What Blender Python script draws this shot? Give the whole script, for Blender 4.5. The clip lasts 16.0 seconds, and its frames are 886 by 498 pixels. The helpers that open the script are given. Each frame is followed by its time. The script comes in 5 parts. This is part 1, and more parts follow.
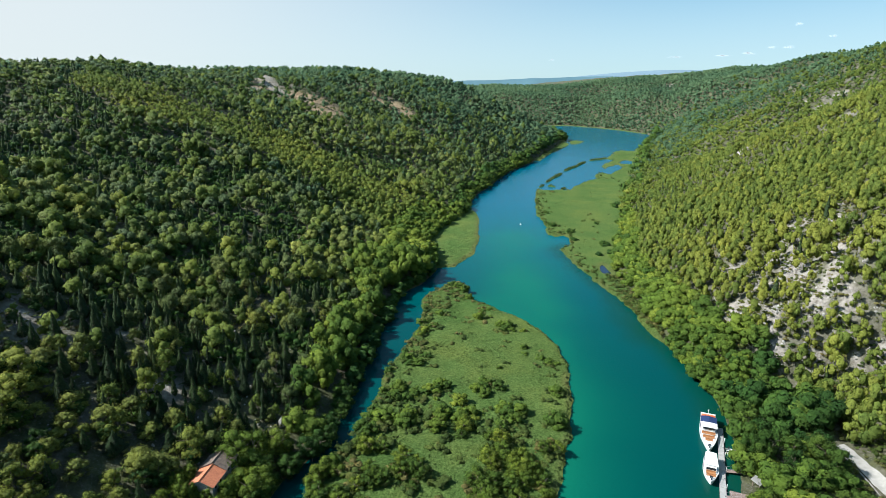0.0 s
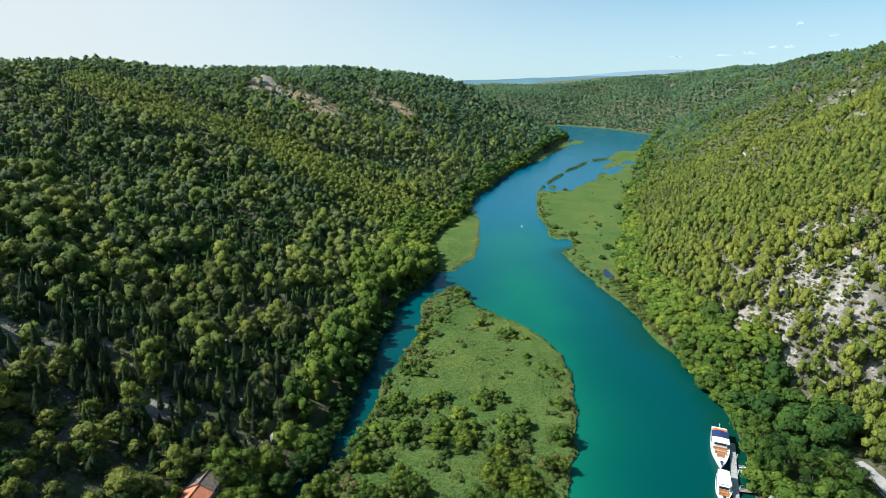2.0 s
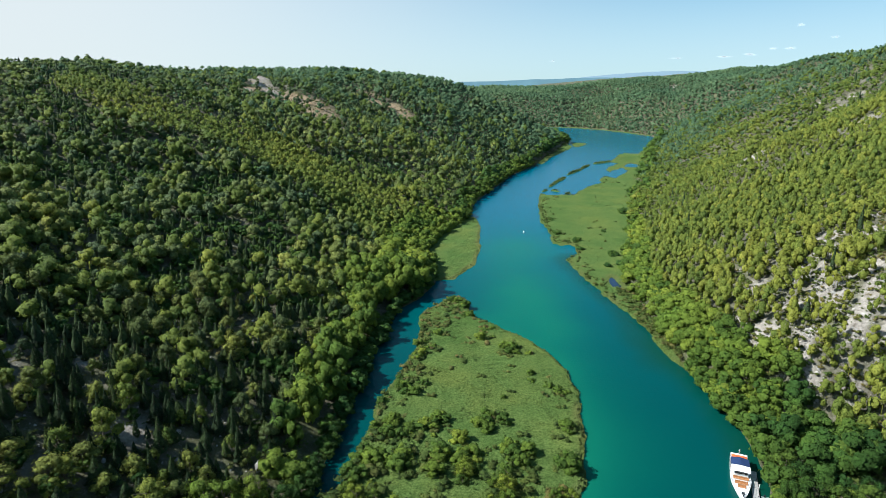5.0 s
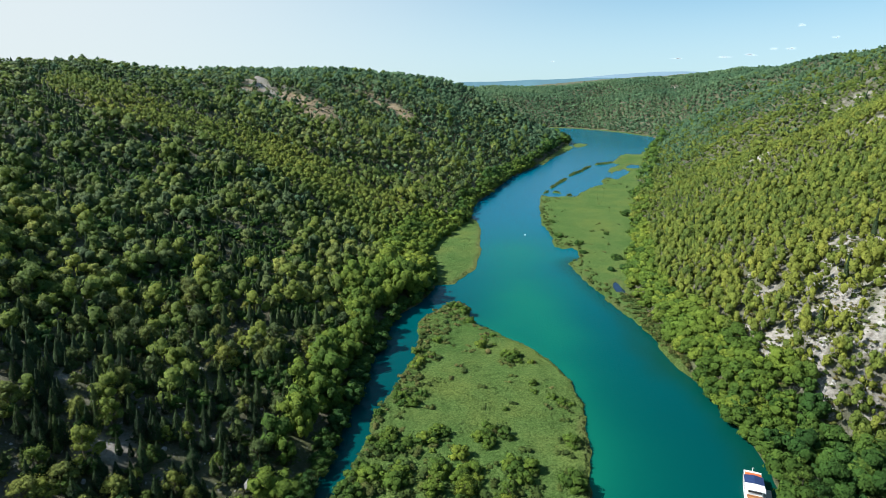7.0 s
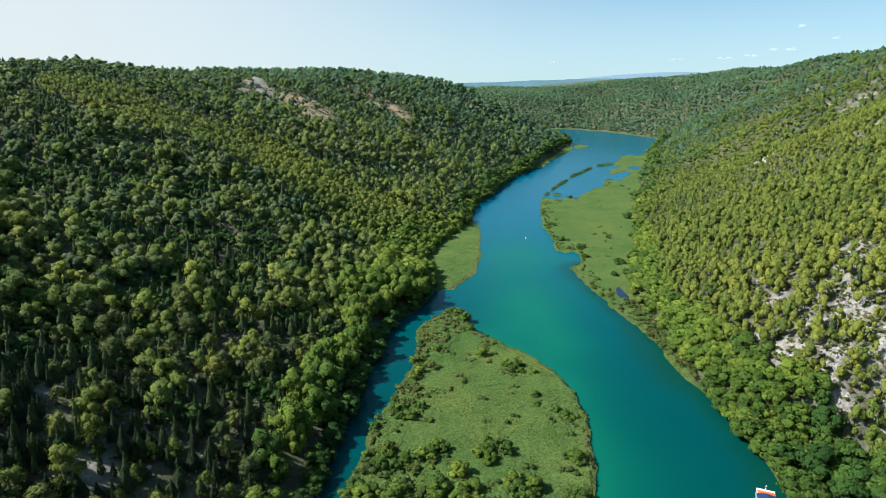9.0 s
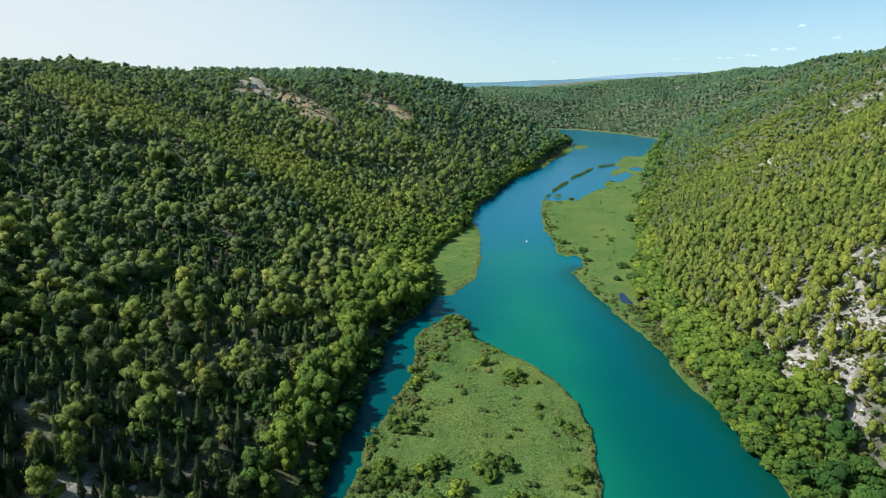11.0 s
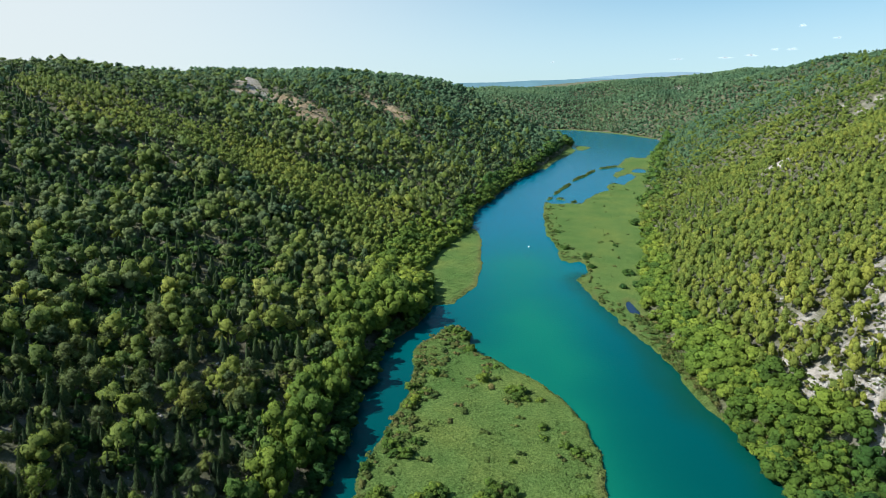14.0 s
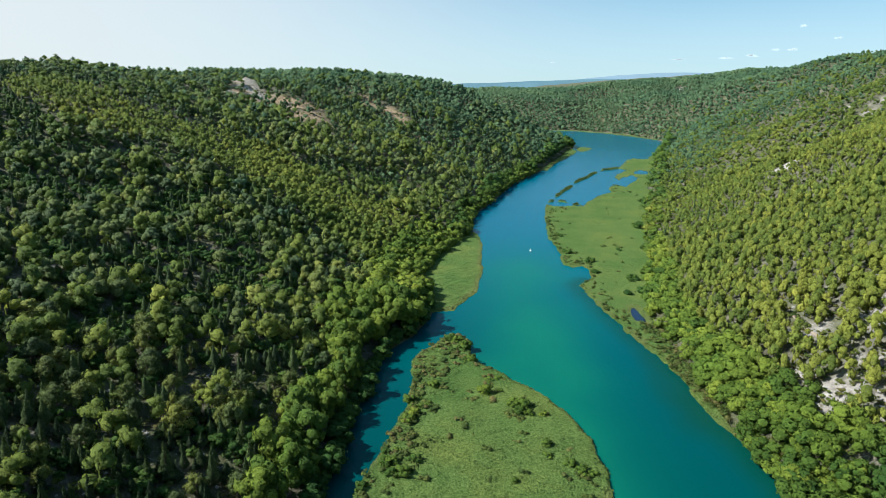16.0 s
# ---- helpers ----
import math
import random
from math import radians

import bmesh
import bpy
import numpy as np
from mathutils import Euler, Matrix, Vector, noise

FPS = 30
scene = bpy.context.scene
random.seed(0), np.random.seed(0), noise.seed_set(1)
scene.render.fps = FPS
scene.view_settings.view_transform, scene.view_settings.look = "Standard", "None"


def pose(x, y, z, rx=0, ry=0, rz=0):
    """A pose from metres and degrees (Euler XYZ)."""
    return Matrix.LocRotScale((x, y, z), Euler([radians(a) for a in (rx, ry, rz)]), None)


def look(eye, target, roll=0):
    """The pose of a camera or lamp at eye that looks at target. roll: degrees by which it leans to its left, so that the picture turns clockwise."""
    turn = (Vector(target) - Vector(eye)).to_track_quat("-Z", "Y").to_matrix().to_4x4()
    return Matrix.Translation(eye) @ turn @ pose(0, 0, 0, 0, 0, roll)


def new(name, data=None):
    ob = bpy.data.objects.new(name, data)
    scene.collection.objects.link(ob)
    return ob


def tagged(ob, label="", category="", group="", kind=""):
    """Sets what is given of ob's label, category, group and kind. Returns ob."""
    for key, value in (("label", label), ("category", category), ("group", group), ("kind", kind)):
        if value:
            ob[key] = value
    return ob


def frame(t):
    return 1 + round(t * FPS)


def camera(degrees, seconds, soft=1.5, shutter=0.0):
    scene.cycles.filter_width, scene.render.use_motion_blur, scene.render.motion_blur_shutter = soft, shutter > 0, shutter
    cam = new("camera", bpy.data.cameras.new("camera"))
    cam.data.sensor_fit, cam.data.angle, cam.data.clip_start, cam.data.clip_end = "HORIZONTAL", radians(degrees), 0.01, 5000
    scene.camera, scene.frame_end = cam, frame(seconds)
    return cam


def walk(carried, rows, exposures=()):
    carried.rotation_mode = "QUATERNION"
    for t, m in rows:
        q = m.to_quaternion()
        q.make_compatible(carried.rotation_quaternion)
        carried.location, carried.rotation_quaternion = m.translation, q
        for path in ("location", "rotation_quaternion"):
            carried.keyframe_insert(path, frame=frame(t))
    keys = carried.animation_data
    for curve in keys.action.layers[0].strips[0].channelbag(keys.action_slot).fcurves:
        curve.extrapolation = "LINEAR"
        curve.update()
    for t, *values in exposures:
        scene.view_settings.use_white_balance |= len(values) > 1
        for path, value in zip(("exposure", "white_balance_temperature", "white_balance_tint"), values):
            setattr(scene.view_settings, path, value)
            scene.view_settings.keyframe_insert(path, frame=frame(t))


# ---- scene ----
cam = camera(73.7, 16.0, 0.85)
PATH = [
    (0, (-0.027, -3.521, 100.135), (-0.197, -1.613, 99.56), -0.0),
    (0.5, (-0.141, -1.661, 100.102), (-0.311, 0.247, 99.526), -0.0),
    (1, (-0.285, 0.268, 100.055), (-0.455, 2.175, 99.479), -0.0),
    (1.5, (-0.387, 2.229, 100.0), (-0.558, 4.137, 99.424), -0.0),
    (2, (-0.518, 4.247, 99.936), (-0.688, 6.154, 99.36), -0.0),
    (2.5, (-0.611, 6.321, 99.851), (-0.781, 8.229, 99.275), -0.0),
    (3, (-0.735, 8.385, 99.762), (-0.905, 10.293, 99.187), -0.0),
    (3.5, (-0.887, 10.378, 99.697), (-1.058, 12.286, 99.122), -0.0),
    (4, (-1.011, 12.35, 99.638), (-1.182, 14.259, 99.064), -0.0),
    (6.5, (-1.533, 21.777, 99.226), (-1.704, 23.687, 98.656), 0.0),
    (7, (-1.661, 23.615, 99.164), (-1.832, 25.524, 98.594), 0.0),
    (7.5, (-1.808, 25.4, 99.1), (-1.979, 27.31, 98.529), 0.0),
    (8, (-1.936, 27.104, 99.041), (-2.106, 29.014, 98.472), -0.0),
    (8.5, (-1.99, 28.787, 99.019), (-2.16, 30.697, 98.45), 0.0),
    (9, (-2.07, 30.413, 99.021), (-2.24, 32.323, 98.453), 0.0),
    (11.5, (-2.573, 39.008, 99.257), (-2.742, 40.918, 98.689), 0.0),
    (12, (-2.697, 40.813, 99.28), (-2.866, 42.723, 98.712), -0.0),
    (12.5, (-2.848, 42.635, 99.306), (-3.017, 44.545, 98.738), 0.0),
    (13, (-3.035, 44.502, 99.327), (-3.204, 46.412, 98.759), -0.0),
    (13.5, (-3.156, 46.342, 99.356), (-3.325, 48.252, 98.788), 0.0),
    (14, (-3.276, 48.201, 99.367), (-3.445, 50.111, 98.799), 0.0),
    (14.5, (-3.403, 50.046, 99.389), (-3.573, 51.956, 98.82), 0.0),
    (15, (-3.539, 51.876, 99.406), (-3.708, 53.787, 98.838), 0.0),
    (15.5, (-3.702, 53.73, 99.409), (-3.871, 55.64, 98.841), 0.0),
    (16, (-3.856, 55.6, 99.406), (-4.025, 57.511, 98.839), 0.0),
]
walk(cam, [(t, look(eye, aim, roll)) for t, eye, aim, roll in PATH], ((0, 0.88, 5900, 9), (16, 0.88, 5900, 9)))

# ---- light ----
SUN_AZ, SUN_EL = -96.0, 43.0        # degrees from +y (negative: towards -x), and above the horizon
world = bpy.data.worlds.new("world")
scene.world = world
world.use_nodes = True
wn = world.node_tree.nodes
sky = wn.new("ShaderNodeTexSky")
sky.sky_type, sky.sun_disc = "NISHITA", False
sky.sun_elevation, sky.sun_rotation = radians(SUN_EL), radians(SUN_AZ)
sky.altitude, sky.air_density, sky.dust_density, sky.ozone_density = 500, 1.0, 2.4, 0.8
# the sky is taken a little higher than the true horizon, above the dusty brown band
where = wn.new("ShaderNodeTexCoord")
lift = wn.new("ShaderNodeVectorMath")
lift.operation, lift.inputs[1].default_value = "ADD", (0, 0, 0.08)
unit = wn.new("ShaderNodeVectorMath")
unit.operation = "NORMALIZE"
world.node_tree.links.new(where.outputs["Generated"], lift.inputs[0])
world.node_tree.links.new(lift.outputs[0], unit.inputs[0])
world.node_tree.links.new(unit.outputs[0], sky.inputs[0])
wn["Background"].inputs["Strength"].default_value = 0.088
tone = wn.new("ShaderNodeMix")
tone.data_type, tone.blend_type, tone.inputs[0].default_value, tone.inputs[7].default_value = "RGBA", "MULTIPLY", 1.0, (0.83, 1.09, 1.02, 1)
world.node_tree.links.new(sky.outputs[0], tone.inputs[6])
# a pale summer haze that thickens smoothly towards the horizon all round
part_z = wn.new("ShaderNodeSeparateXYZ")
world.node_tree.links.new(where.outputs["Generated"], part_z.inputs[0])
thin = wn.new("ShaderNodeMapRange")
thin.interpolation_type = "SMOOTHSTEP"
for socket, value in zip(list(thin.inputs)[1:5], (0.0, 0.18, 0.5, 0.0)):
    socket.default_value = value
world.node_tree.links.new(part_z.outputs[2], thin.inputs[0])
haze = wn.new("ShaderNodeMix")
haze.data_type, haze.inputs[7].default_value = "RGBA", (4.9, 5.5, 5.45, 1)
world.node_tree.links.new(thin.outputs[0], haze.inputs[0])
world.node_tree.links.new(tone.outputs[2], haze.inputs[6])
# and a broad cream-white glare low on the sun's side
_a, _e = radians(SUN_AZ), radians(SUN_EL)
to_sun = wn.new("ShaderNodeVectorMath")
to_sun.operation, to_sun.inputs[1].default_value = "DOT_PRODUCT", (math.sin(_a) * math.cos(_e), math.cos(_a) * math.cos(_e), math.sin(_e))
world.node_tree.links.new(where.outputs["Generated"], to_sun.inputs[0])
glare = wn.new("ShaderNodeMapRange")
glare.interpolation_type = "SMOOTHSTEP"
for socket, value in zip(list(glare.inputs)[1:5], (-0.25, 0.55, 0.0, 0.85)):
    socket.default_value = value
world.node_tree.links.new(to_sun.outputs["Value"], glare.inputs[0])
low = wn.new("ShaderNodeMapRange")
low.interpolation_type = "SMOOTHSTEP"
for socket, value in zip(list(low.inputs)[1:5], (0.10, 0.42, 0.9, 0.0)):
    socket.default_value = value
world.node_tree.links.new(part_z.outputs[2], low.inputs[0])
world.node_tree.links.new(low.outputs[0], glare.inputs[4])
aureole = wn.new("ShaderNodeMix")
aureole.data_type, aureole.inputs[7].default_value = "RGBA", (5.2, 5.2, 4.85, 1)
world.node_tree.links.new(glare.outputs[0], aureole.inputs[0])
world.node_tree.links.new(haze.outputs[2], aureole.inputs[6])
world.node_tree.links.new(aureole.outputs[2], wn["Background"].inputs["Color"])
sun = new("sun", bpy.data.lights.new("sun", "SUN"))
sun.data.energy, sun.data.angle, sun.data.color = 5.0, radians(0.53), (1.0, 0.95, 0.86)
sun.matrix_world = look((math.sin(_a) * math.cos(_e) * 500, math.cos(_a) * math.cos(_e) * 500, math.sin(_e) * 500), (0, 0, 0))


# ---- small tools ----
rng = np.random.default_rng(7)


def lattice(x, y, seed):
    h = np.sin(x * 127.1 + y * 311.7 + seed * 74.7) * 43758.5453
    return h - np.floor(h)


def vnoise(x, y, seed):
    ix, iy = np.floor(x), np.floor(y)
    fx, fy = x - ix, y - iy
    fx, fy = fx * fx * (3 - 2 * fx), fy * fy * (3 - 2 * fy)
    a, b = lattice(ix, iy, seed), lattice(ix + 1, iy, seed)
    c, d = lattice(ix, iy + 1, seed), lattice(ix + 1, iy + 1, seed)
    return (a + (b - a) * fx) * (1 - fy) + (c + (d - c) * fx) * fy


def fbm(x, y, size, octaves=4, seed=0):
    """Smooth noise, about -1 to 1, whose largest forms are size metres."""
    out, amp, total = 0.0, 1.0, 0.0
    for k in range(octaves):
        out = out + amp * (2 * vnoise(x / size * 2**k + 17.3 * k, y / size * 2**k - 9.1 * k, seed + k) - 1)
        total, amp = total + amp, amp * 0.5
    return out / total * 1.5


def step(a, b, v):
    u = np.clip((v - a) / (b - a), 0, 1)
    return u * u * (3 - 2 * u)


def line_dist(x, y, line):
    best = np.full(np.shape(x), 1e9)
    for (ax, ay), (bx, by) in zip(line[:-1], line[1:]):
        ux, uy = bx - ax, by - ay
        k = np.clip(((x - ax) * ux + (y - ay) * uy) / (ux * ux + uy * uy), 0, 1)
        best = np.minimum(best, np.hypot(x - ax - k * ux, y - ay - k * uy))
    return best


def inside(x, y, ring):
    hit = np.zeros(np.shape(x), bool)
    for (ax, ay), (bx, by) in zip(ring, ring[1:] + ring[:1]):
        if ay == by:
            continue
        hit ^= ((ay > y) != (by > y)) & (x < (bx - ax) * (y - ay) / (by - ay) + ax)
    return hit


def depth_in(x, y, ring):
    """Metres inside a closed outline; negative outside it."""
    d = line_dist(x, y, ring + ring[:1])
    return np.where(inside(x, y, ring), d, -d)


def fast_mesh(name, verts, tris, tint=None, smooth=False, normals=None):
    verts, tris = np.asarray(verts, np.float32), np.asarray(tris, np.int32)
    me = bpy.data.meshes.new(name)
    me.vertices.add(len(verts))
    me.vertices.foreach_set("co", verts.ravel())
    me.loops.add(tris.size)
    me.loops.foreach_set("vertex_index", tris.ravel())
    me.polygons.add(len(tris))
    me.polygons.foreach_set("loop_start", np.arange(0, tris.size, tris.shape[1], dtype=np.int32))
    me.polygons.foreach_set("use_smooth", np.full(len(tris), smooth))
    if tint is not None:
        me.attributes.new("tint", "FLOAT", "POINT").data.foreach_set("value", np.asarray(tint, np.float32))
    me.update(calc_edges=True)
    if normals is not None:
        me.normals_split_custom_set_from_vertices(np.asarray(normals, np.float32))
    return me


def part(name, bm, material, parent, label=""):
    me = bpy.data.meshes.new(name)
    bm.to_mesh(me)
    bm.free()
    ob = new(name, me)
    me.materials.append(material)
    ob.parent = parent
    return tagged(ob, label)


# ---- materials ----
def material(name, rough=0.8, metal=0.0):
    m = bpy.data.materials.new(name)
    m.use_nodes = True
    b = m.node_tree.nodes["Principled BSDF"]
    b.inputs["Roughness"].default_value, b.inputs["Metallic"].default_value = rough, metal
    return m, m.node_tree, b


def ramp(tree, fac, *stops):
    r = tree.nodes.new("ShaderNodeValToRGB")
    e = r.color_ramp.elements
    while len(e) < len(stops):
        e.new(0.5)
    for el, (p, c) in zip(e, stops):
        el.position, el.color = p, (*c, 1)
    tree.links.new(fac, r.inputs[0])
    return r.outputs[0]


def noise_fac(tree, scale, detail=4, rough=0.55):
    c = tree.nodes.new("ShaderNodeNewGeometry")
    n = tree.nodes.new("ShaderNodeTexNoise")
    n.inputs["Scale"].default_value, n.inputs["Detail"].default_value, n.inputs["Roughness"].default_value = scale, detail, rough
    tree.links.new(c.outputs["Position"], n.inputs["Vector"])
    return n.outputs[0]


def blend(tree, fac, a, b, kind="MIX"):
    m = tree.nodes.new("ShaderNodeMix")
    m.data_type, m.blend_type = "RGBA", kind
    for v, s in ((fac, m.inputs[0]), (a, m.inputs[6]), (b, m.inputs[7])):
        if isinstance(v, bpy.types.NodeSocket):
            tree.links.new(v, s)
        elif isinstance(v, (int, float)):
            s.default_value = v
        else:
            s.default_value = (*v, 1)
    return m.outputs[2]


def add_bump(tree, b, height, strength, distance):
    n = tree.nodes.new("ShaderNodeBump")
    n.inputs["Strength"].default_value, n.inputs["Distance"].default_value = strength, distance
    tree.links.new(height, n.inputs["Height"])
    tree.links.new(n.outputs[0], b.inputs["Normal"])


def foliage(name, dark, mid, light, single, soft=0.0):
    """Leaves. single: each tree is an object of its own, otherwise the tint lies in the mesh."""
    m, t, b = material(name, 0.62)
    if single:
        src = t.nodes.new("ShaderNodeObjectInfo").outputs["Color"]
    else:
        at = t.nodes.new("ShaderNodeAttribute")
        at.attribute_name = "tint"
        src = at.outputs["Fac"]
    base = ramp(t, src, (0.0, dark), (0.5, mid), (1.0, light))
    isl = t.nodes.new("ShaderNodeNewGeometry").outputs["Random Per Island"]
    base = blend(t, 1.0, base, ramp(t, isl, (0.0, (0.76, 0.79, 0.78)), (1.0, (1.25, 1.23, 1.18))), "MULTIPLY")
    big = ramp(t, noise_fac(t, 0.012, 3), (0.35, (0.86, 0.92, 0.9)), (0.65, (1.12, 1.06, 0.95)))
    base = blend(t, 1.0, base, big, "MULTIPLY")
    fine = noise_fac(t, 1.6, 7 if single else 5, 0.8)
    base = blend(t, 1.0, base, ramp(t, fine, (0.34, (0.66, 0.69, 0.68)), (0.66, (1.38, 1.36, 1.28))) if not single else ramp(t, fine, (0.38, (0.50, 0.55, 0.54)), (0.64, (1.52, 1.48, 1.34))), "MULTIPLY")
    t.links.new(base, b.inputs["Base Color"])
    add_bump(t, b, fine, 1.0 - 2 * soft, 1.0 if single else 0.6)
    b.inputs["Specular IOR Level"].default_value = 0.12
    tr = t.nodes.new("ShaderNodeBsdfTranslucent")
    t.links.new(base, tr.inputs[0])
    mix = t.nodes.new("ShaderNodeMixShader")
    mix.inputs[0].default_value = (0.18 if single else 0.22) + soft
    out = t.nodes["Material Output"]
    t.links.new(b.outputs[0], mix.inputs[1])
    t.links.new(tr.outputs[0], mix.inputs[2])
    gap = t.nodes.new("ShaderNodeMixShader")
    clear = t.nodes.new("ShaderNodeBsdfTransparent")
    holes = ramp(t, noise_fac(t, 2.6 if single else 1.9, 2, 0.6), (0.415 if single else 0.385, (1, 1, 1)), (0.44 if single else 0.41, (0, 0, 0)))
    t.links.new(holes, gap.inputs[0])
    t.links.new(mix.outputs[0], gap.inputs[1])
    t.links.new(clear.outputs[0], gap.inputs[2])
    t.links.new(gap.outputs[0], out.inputs[0])
    return m


GREENS = {
    "pine": ((0.074, 0.110, 0.050), (0.158, 0.190, 0.056), (0.250, 0.268, 0.060)),
    "slope_pine": ((0.098, 0.140, 0.034), (0.156, 0.194, 0.040), (0.218, 0.238, 0.048)),
    "cypress": ((0.030, 0.050, 0.026), (0.046, 0.074, 0.032), (0.080, 0.112, 0.038)),
    "broadleaf": ((0.062, 0.110, 0.020), (0.110, 0.164, 0.025), (0.180, 0.222, 0.032)),
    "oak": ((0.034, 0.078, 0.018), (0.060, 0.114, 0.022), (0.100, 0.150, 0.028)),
    # distance haze is mixed into this leaf colour, for the far slopes
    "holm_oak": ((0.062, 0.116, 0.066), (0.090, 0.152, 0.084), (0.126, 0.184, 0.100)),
    "shrub": ((0.050, 0.080, 0.020), (0.085, 0.110, 0.026), (0.140, 0.122, 0.045)),
}
SOFT = {"slope_pine": 0.2, "holm_oak": 0.1, "broadleaf": 0.06}
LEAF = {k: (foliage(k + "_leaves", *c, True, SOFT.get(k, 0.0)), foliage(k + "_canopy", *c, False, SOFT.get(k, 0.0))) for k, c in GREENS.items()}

BARK, t_, b_ = material("bark", 0.9)
t_.links.new(ramp(t_, noise_fac(t_, 3.0), (0.3, (0.10, 0.075, 0.055)), (0.7, (0.22, 0.18, 0.14))), b_.inputs["Base Color"])

# soil with dry litter, and bare limestone where the mesh says so
SOIL, t_, b_ = material("hillside", 0.95)
b_.inputs["Specular IOR Level"].default_value = 0.15
at_ = t_.nodes.new("ShaderNodeAttribute")
at_.attribute_name = "tint"
soil = ramp(t_, noise_fac(t_, 0.25, 6), (0.3, (0.045, 0.043, 0.026)), (0.5, (0.10, 0.092, 0.062)), (0.7, (0.19, 0.172, 0.135)))
stone = ramp(t_, noise_fac(t_, 0.6, 8, 0.7), (0.3, (0.15, 0.130, 0.105)), (0.5, (0.32, 0.287, 0.25)), (0.7, (0.48, 0.445, 0.40)))
herbs = ramp(t_, noise_fac(t_, 0.7, 6, 0.7), (0.3, (0.036, 0.050, 0.016)), (0.7, (0.12, 0.128, 0.048)))
soil = blend(t_, ramp(t_, noise_fac(t_, 0.09, 5), (0.40, (0.75, 0.75, 0.75)), (0.62, (0.12, 0.12, 0.12))), soil, herbs)
dr_ = t_.nodes.new("ShaderNodeAttribute")
dr_.attribute_name = "dry"
straw = ramp(t_, noise_fac(t_, 0.3, 6, 0.7), (0.3, (0.12, 0.09, 0.055)), (0.5, (0.28, 0.205, 0.12)), (0.7, (0.38, 0.30, 0.19)))
soil = blend(t_, dr_.outputs["Fac"], soil, straw)
soil = blend(t_, at_.outputs["Fac"], soil, stone)
t_.links.new(soil, b_.inputs["Base Color"])
rubble = ramp(t_, noise_fac(t_, 1.3, 4, 0.8), (0.56, (0, 0, 0)), (0.62, (0.5, 0.5, 0.5)))
t_.links.new(blend(t_, rubble, soil, (0.22, 0.205, 0.185)), b_.inputs["Base Color"])
add_bump(t_, b_, noise_fac(t_, 0.8, 8, 0.75), 1.0, 1.2)

STONE, t_, b_ = material("limestone", 0.9)
t_.links.new(ramp(t_, noise_fac(t_, 0.8, 8, 0.7), (0.3, (0.16, 0.15, 0.13)), (0.5, (0.29, 0.275, 0.25)), (0.72, (0.44, 0.415, 0.385))), b_.inputs["Base Color"])
add_bump(t_, b_, noise_fac(t_, 2.0, 6, 0.7), 1.0, 0.4)

# water: teal, greener over the shallows, sky reflection painted in as far blue
WATER, t_, b_ = material("river_water", 0.1)
at_ = t_.nodes.new("ShaderNodeAttribute")
at_.attribute_name = "tint"
sky_fade_ = t_.nodes.new("ShaderNodeAttribute")
sky_fade_.attribute_name = "sky_fade"
deep = ramp(t_, sky_fade_.outputs["Fac"], (0.0, (0.0005, 0.084, 0.132)), (0.5, (0.0006, 0.062, 0.082)), (1.0, (0.0012, 0.043, 0.043)))
deep = blend(t_, at_.outputs["Fac"], deep, (0.008, 0.125, 0.070))
# the bank trees' reflection, painted into the water colour
bank_mirror_ = t_.nodes.new("ShaderNodeAttribute")
bank_mirror_.attribute_name = "bank_mirror"
deep = blend(t_, bank_mirror_.outputs["Fac"], deep, (0.004, 0.036, 0.014))
t_.links.new(deep, b_.inputs["Base Color"])
b_.inputs["IOR"].default_value = 1.33
b_.inputs["Specular IOR Level"].default_value = 0.10
add_bump(t_, b_, noise_fac(t_, 0.9, 5, 0.6), 0.5, 0.2)

REED, t_, b_ = material("reeds", 0.9)
b_.inputs["Specular IOR Level"].default_value = 0.08
at_ = t_.nodes.new("ShaderNodeAttribute")
at_.attribute_name = "tint"
reed = ramp(t_, noise_fac(t_, 1.5, 5, 0.75), (0.34, (0.038, 0.065, 0.013)), (0.5, (0.072, 0.116, 0.027)), (0.66, (0.118, 0.164, 0.046)))
reed = blend(t_, 0.8, reed, ramp(t_, noise_fac(t_, 0.035, 6, 0.65), (0.36, (0.72, 0.86, 0.8)), (0.5, (1, 1, 1)), (0.64, (1.34, 1.12, 1.05))), "MULTIPLY")
reed = blend(t_, at_.outputs["Fac"], reed, (0.125, 0.112, 0.042))
t_.links.new(reed, b_.inputs["Base Color"])
add_bump(t_, b_, noise_fac(t_, 1.6, 5, 0.7), 1.0, 0.5)


# ---- the lie of the land ----
LEFT_BANK = [(-75, -900), (-66, -200), (-60, 0), (-55, 100), (-54, 118), (-49, 130), (-46, 141), (-46, 182), (-47, 205), (-45, 227),
             (-45, 252), (-35, 270), (-30, 294), (-41, 341), (-34, 376), (-21, 418), (-19, 479), (-6, 531), (13, 612), (37, 674),
             (57, 732), (83, 824), (104, 909), (100, 950), (78, 1020), (20, 1085), (-110, 1130), (-400, 1170), (-1200, 1230)]
RIGHT_BANK = [(64, -900), (64, -200), (62, 0), (60, 100), (62.3, 118), (65.8, 132), (69.8, 147), (72.5, 160), (73, 172), (71.5, 186), (70, 200), (67, 215), (64, 243),
              (63, 297), (72, 339), (87, 410), (107, 490), (138, 605), (186, 785), (226, 900), (252, 1000), (250, 1040), (222, 1090),
              (191, 1143), (153, 1176), (100, 1186), (0, 1206), (-110, 1240), (-400, 1290), (-1200, 1350)]
RIVER = LEFT_BANK + RIGHT_BANK[::-1]
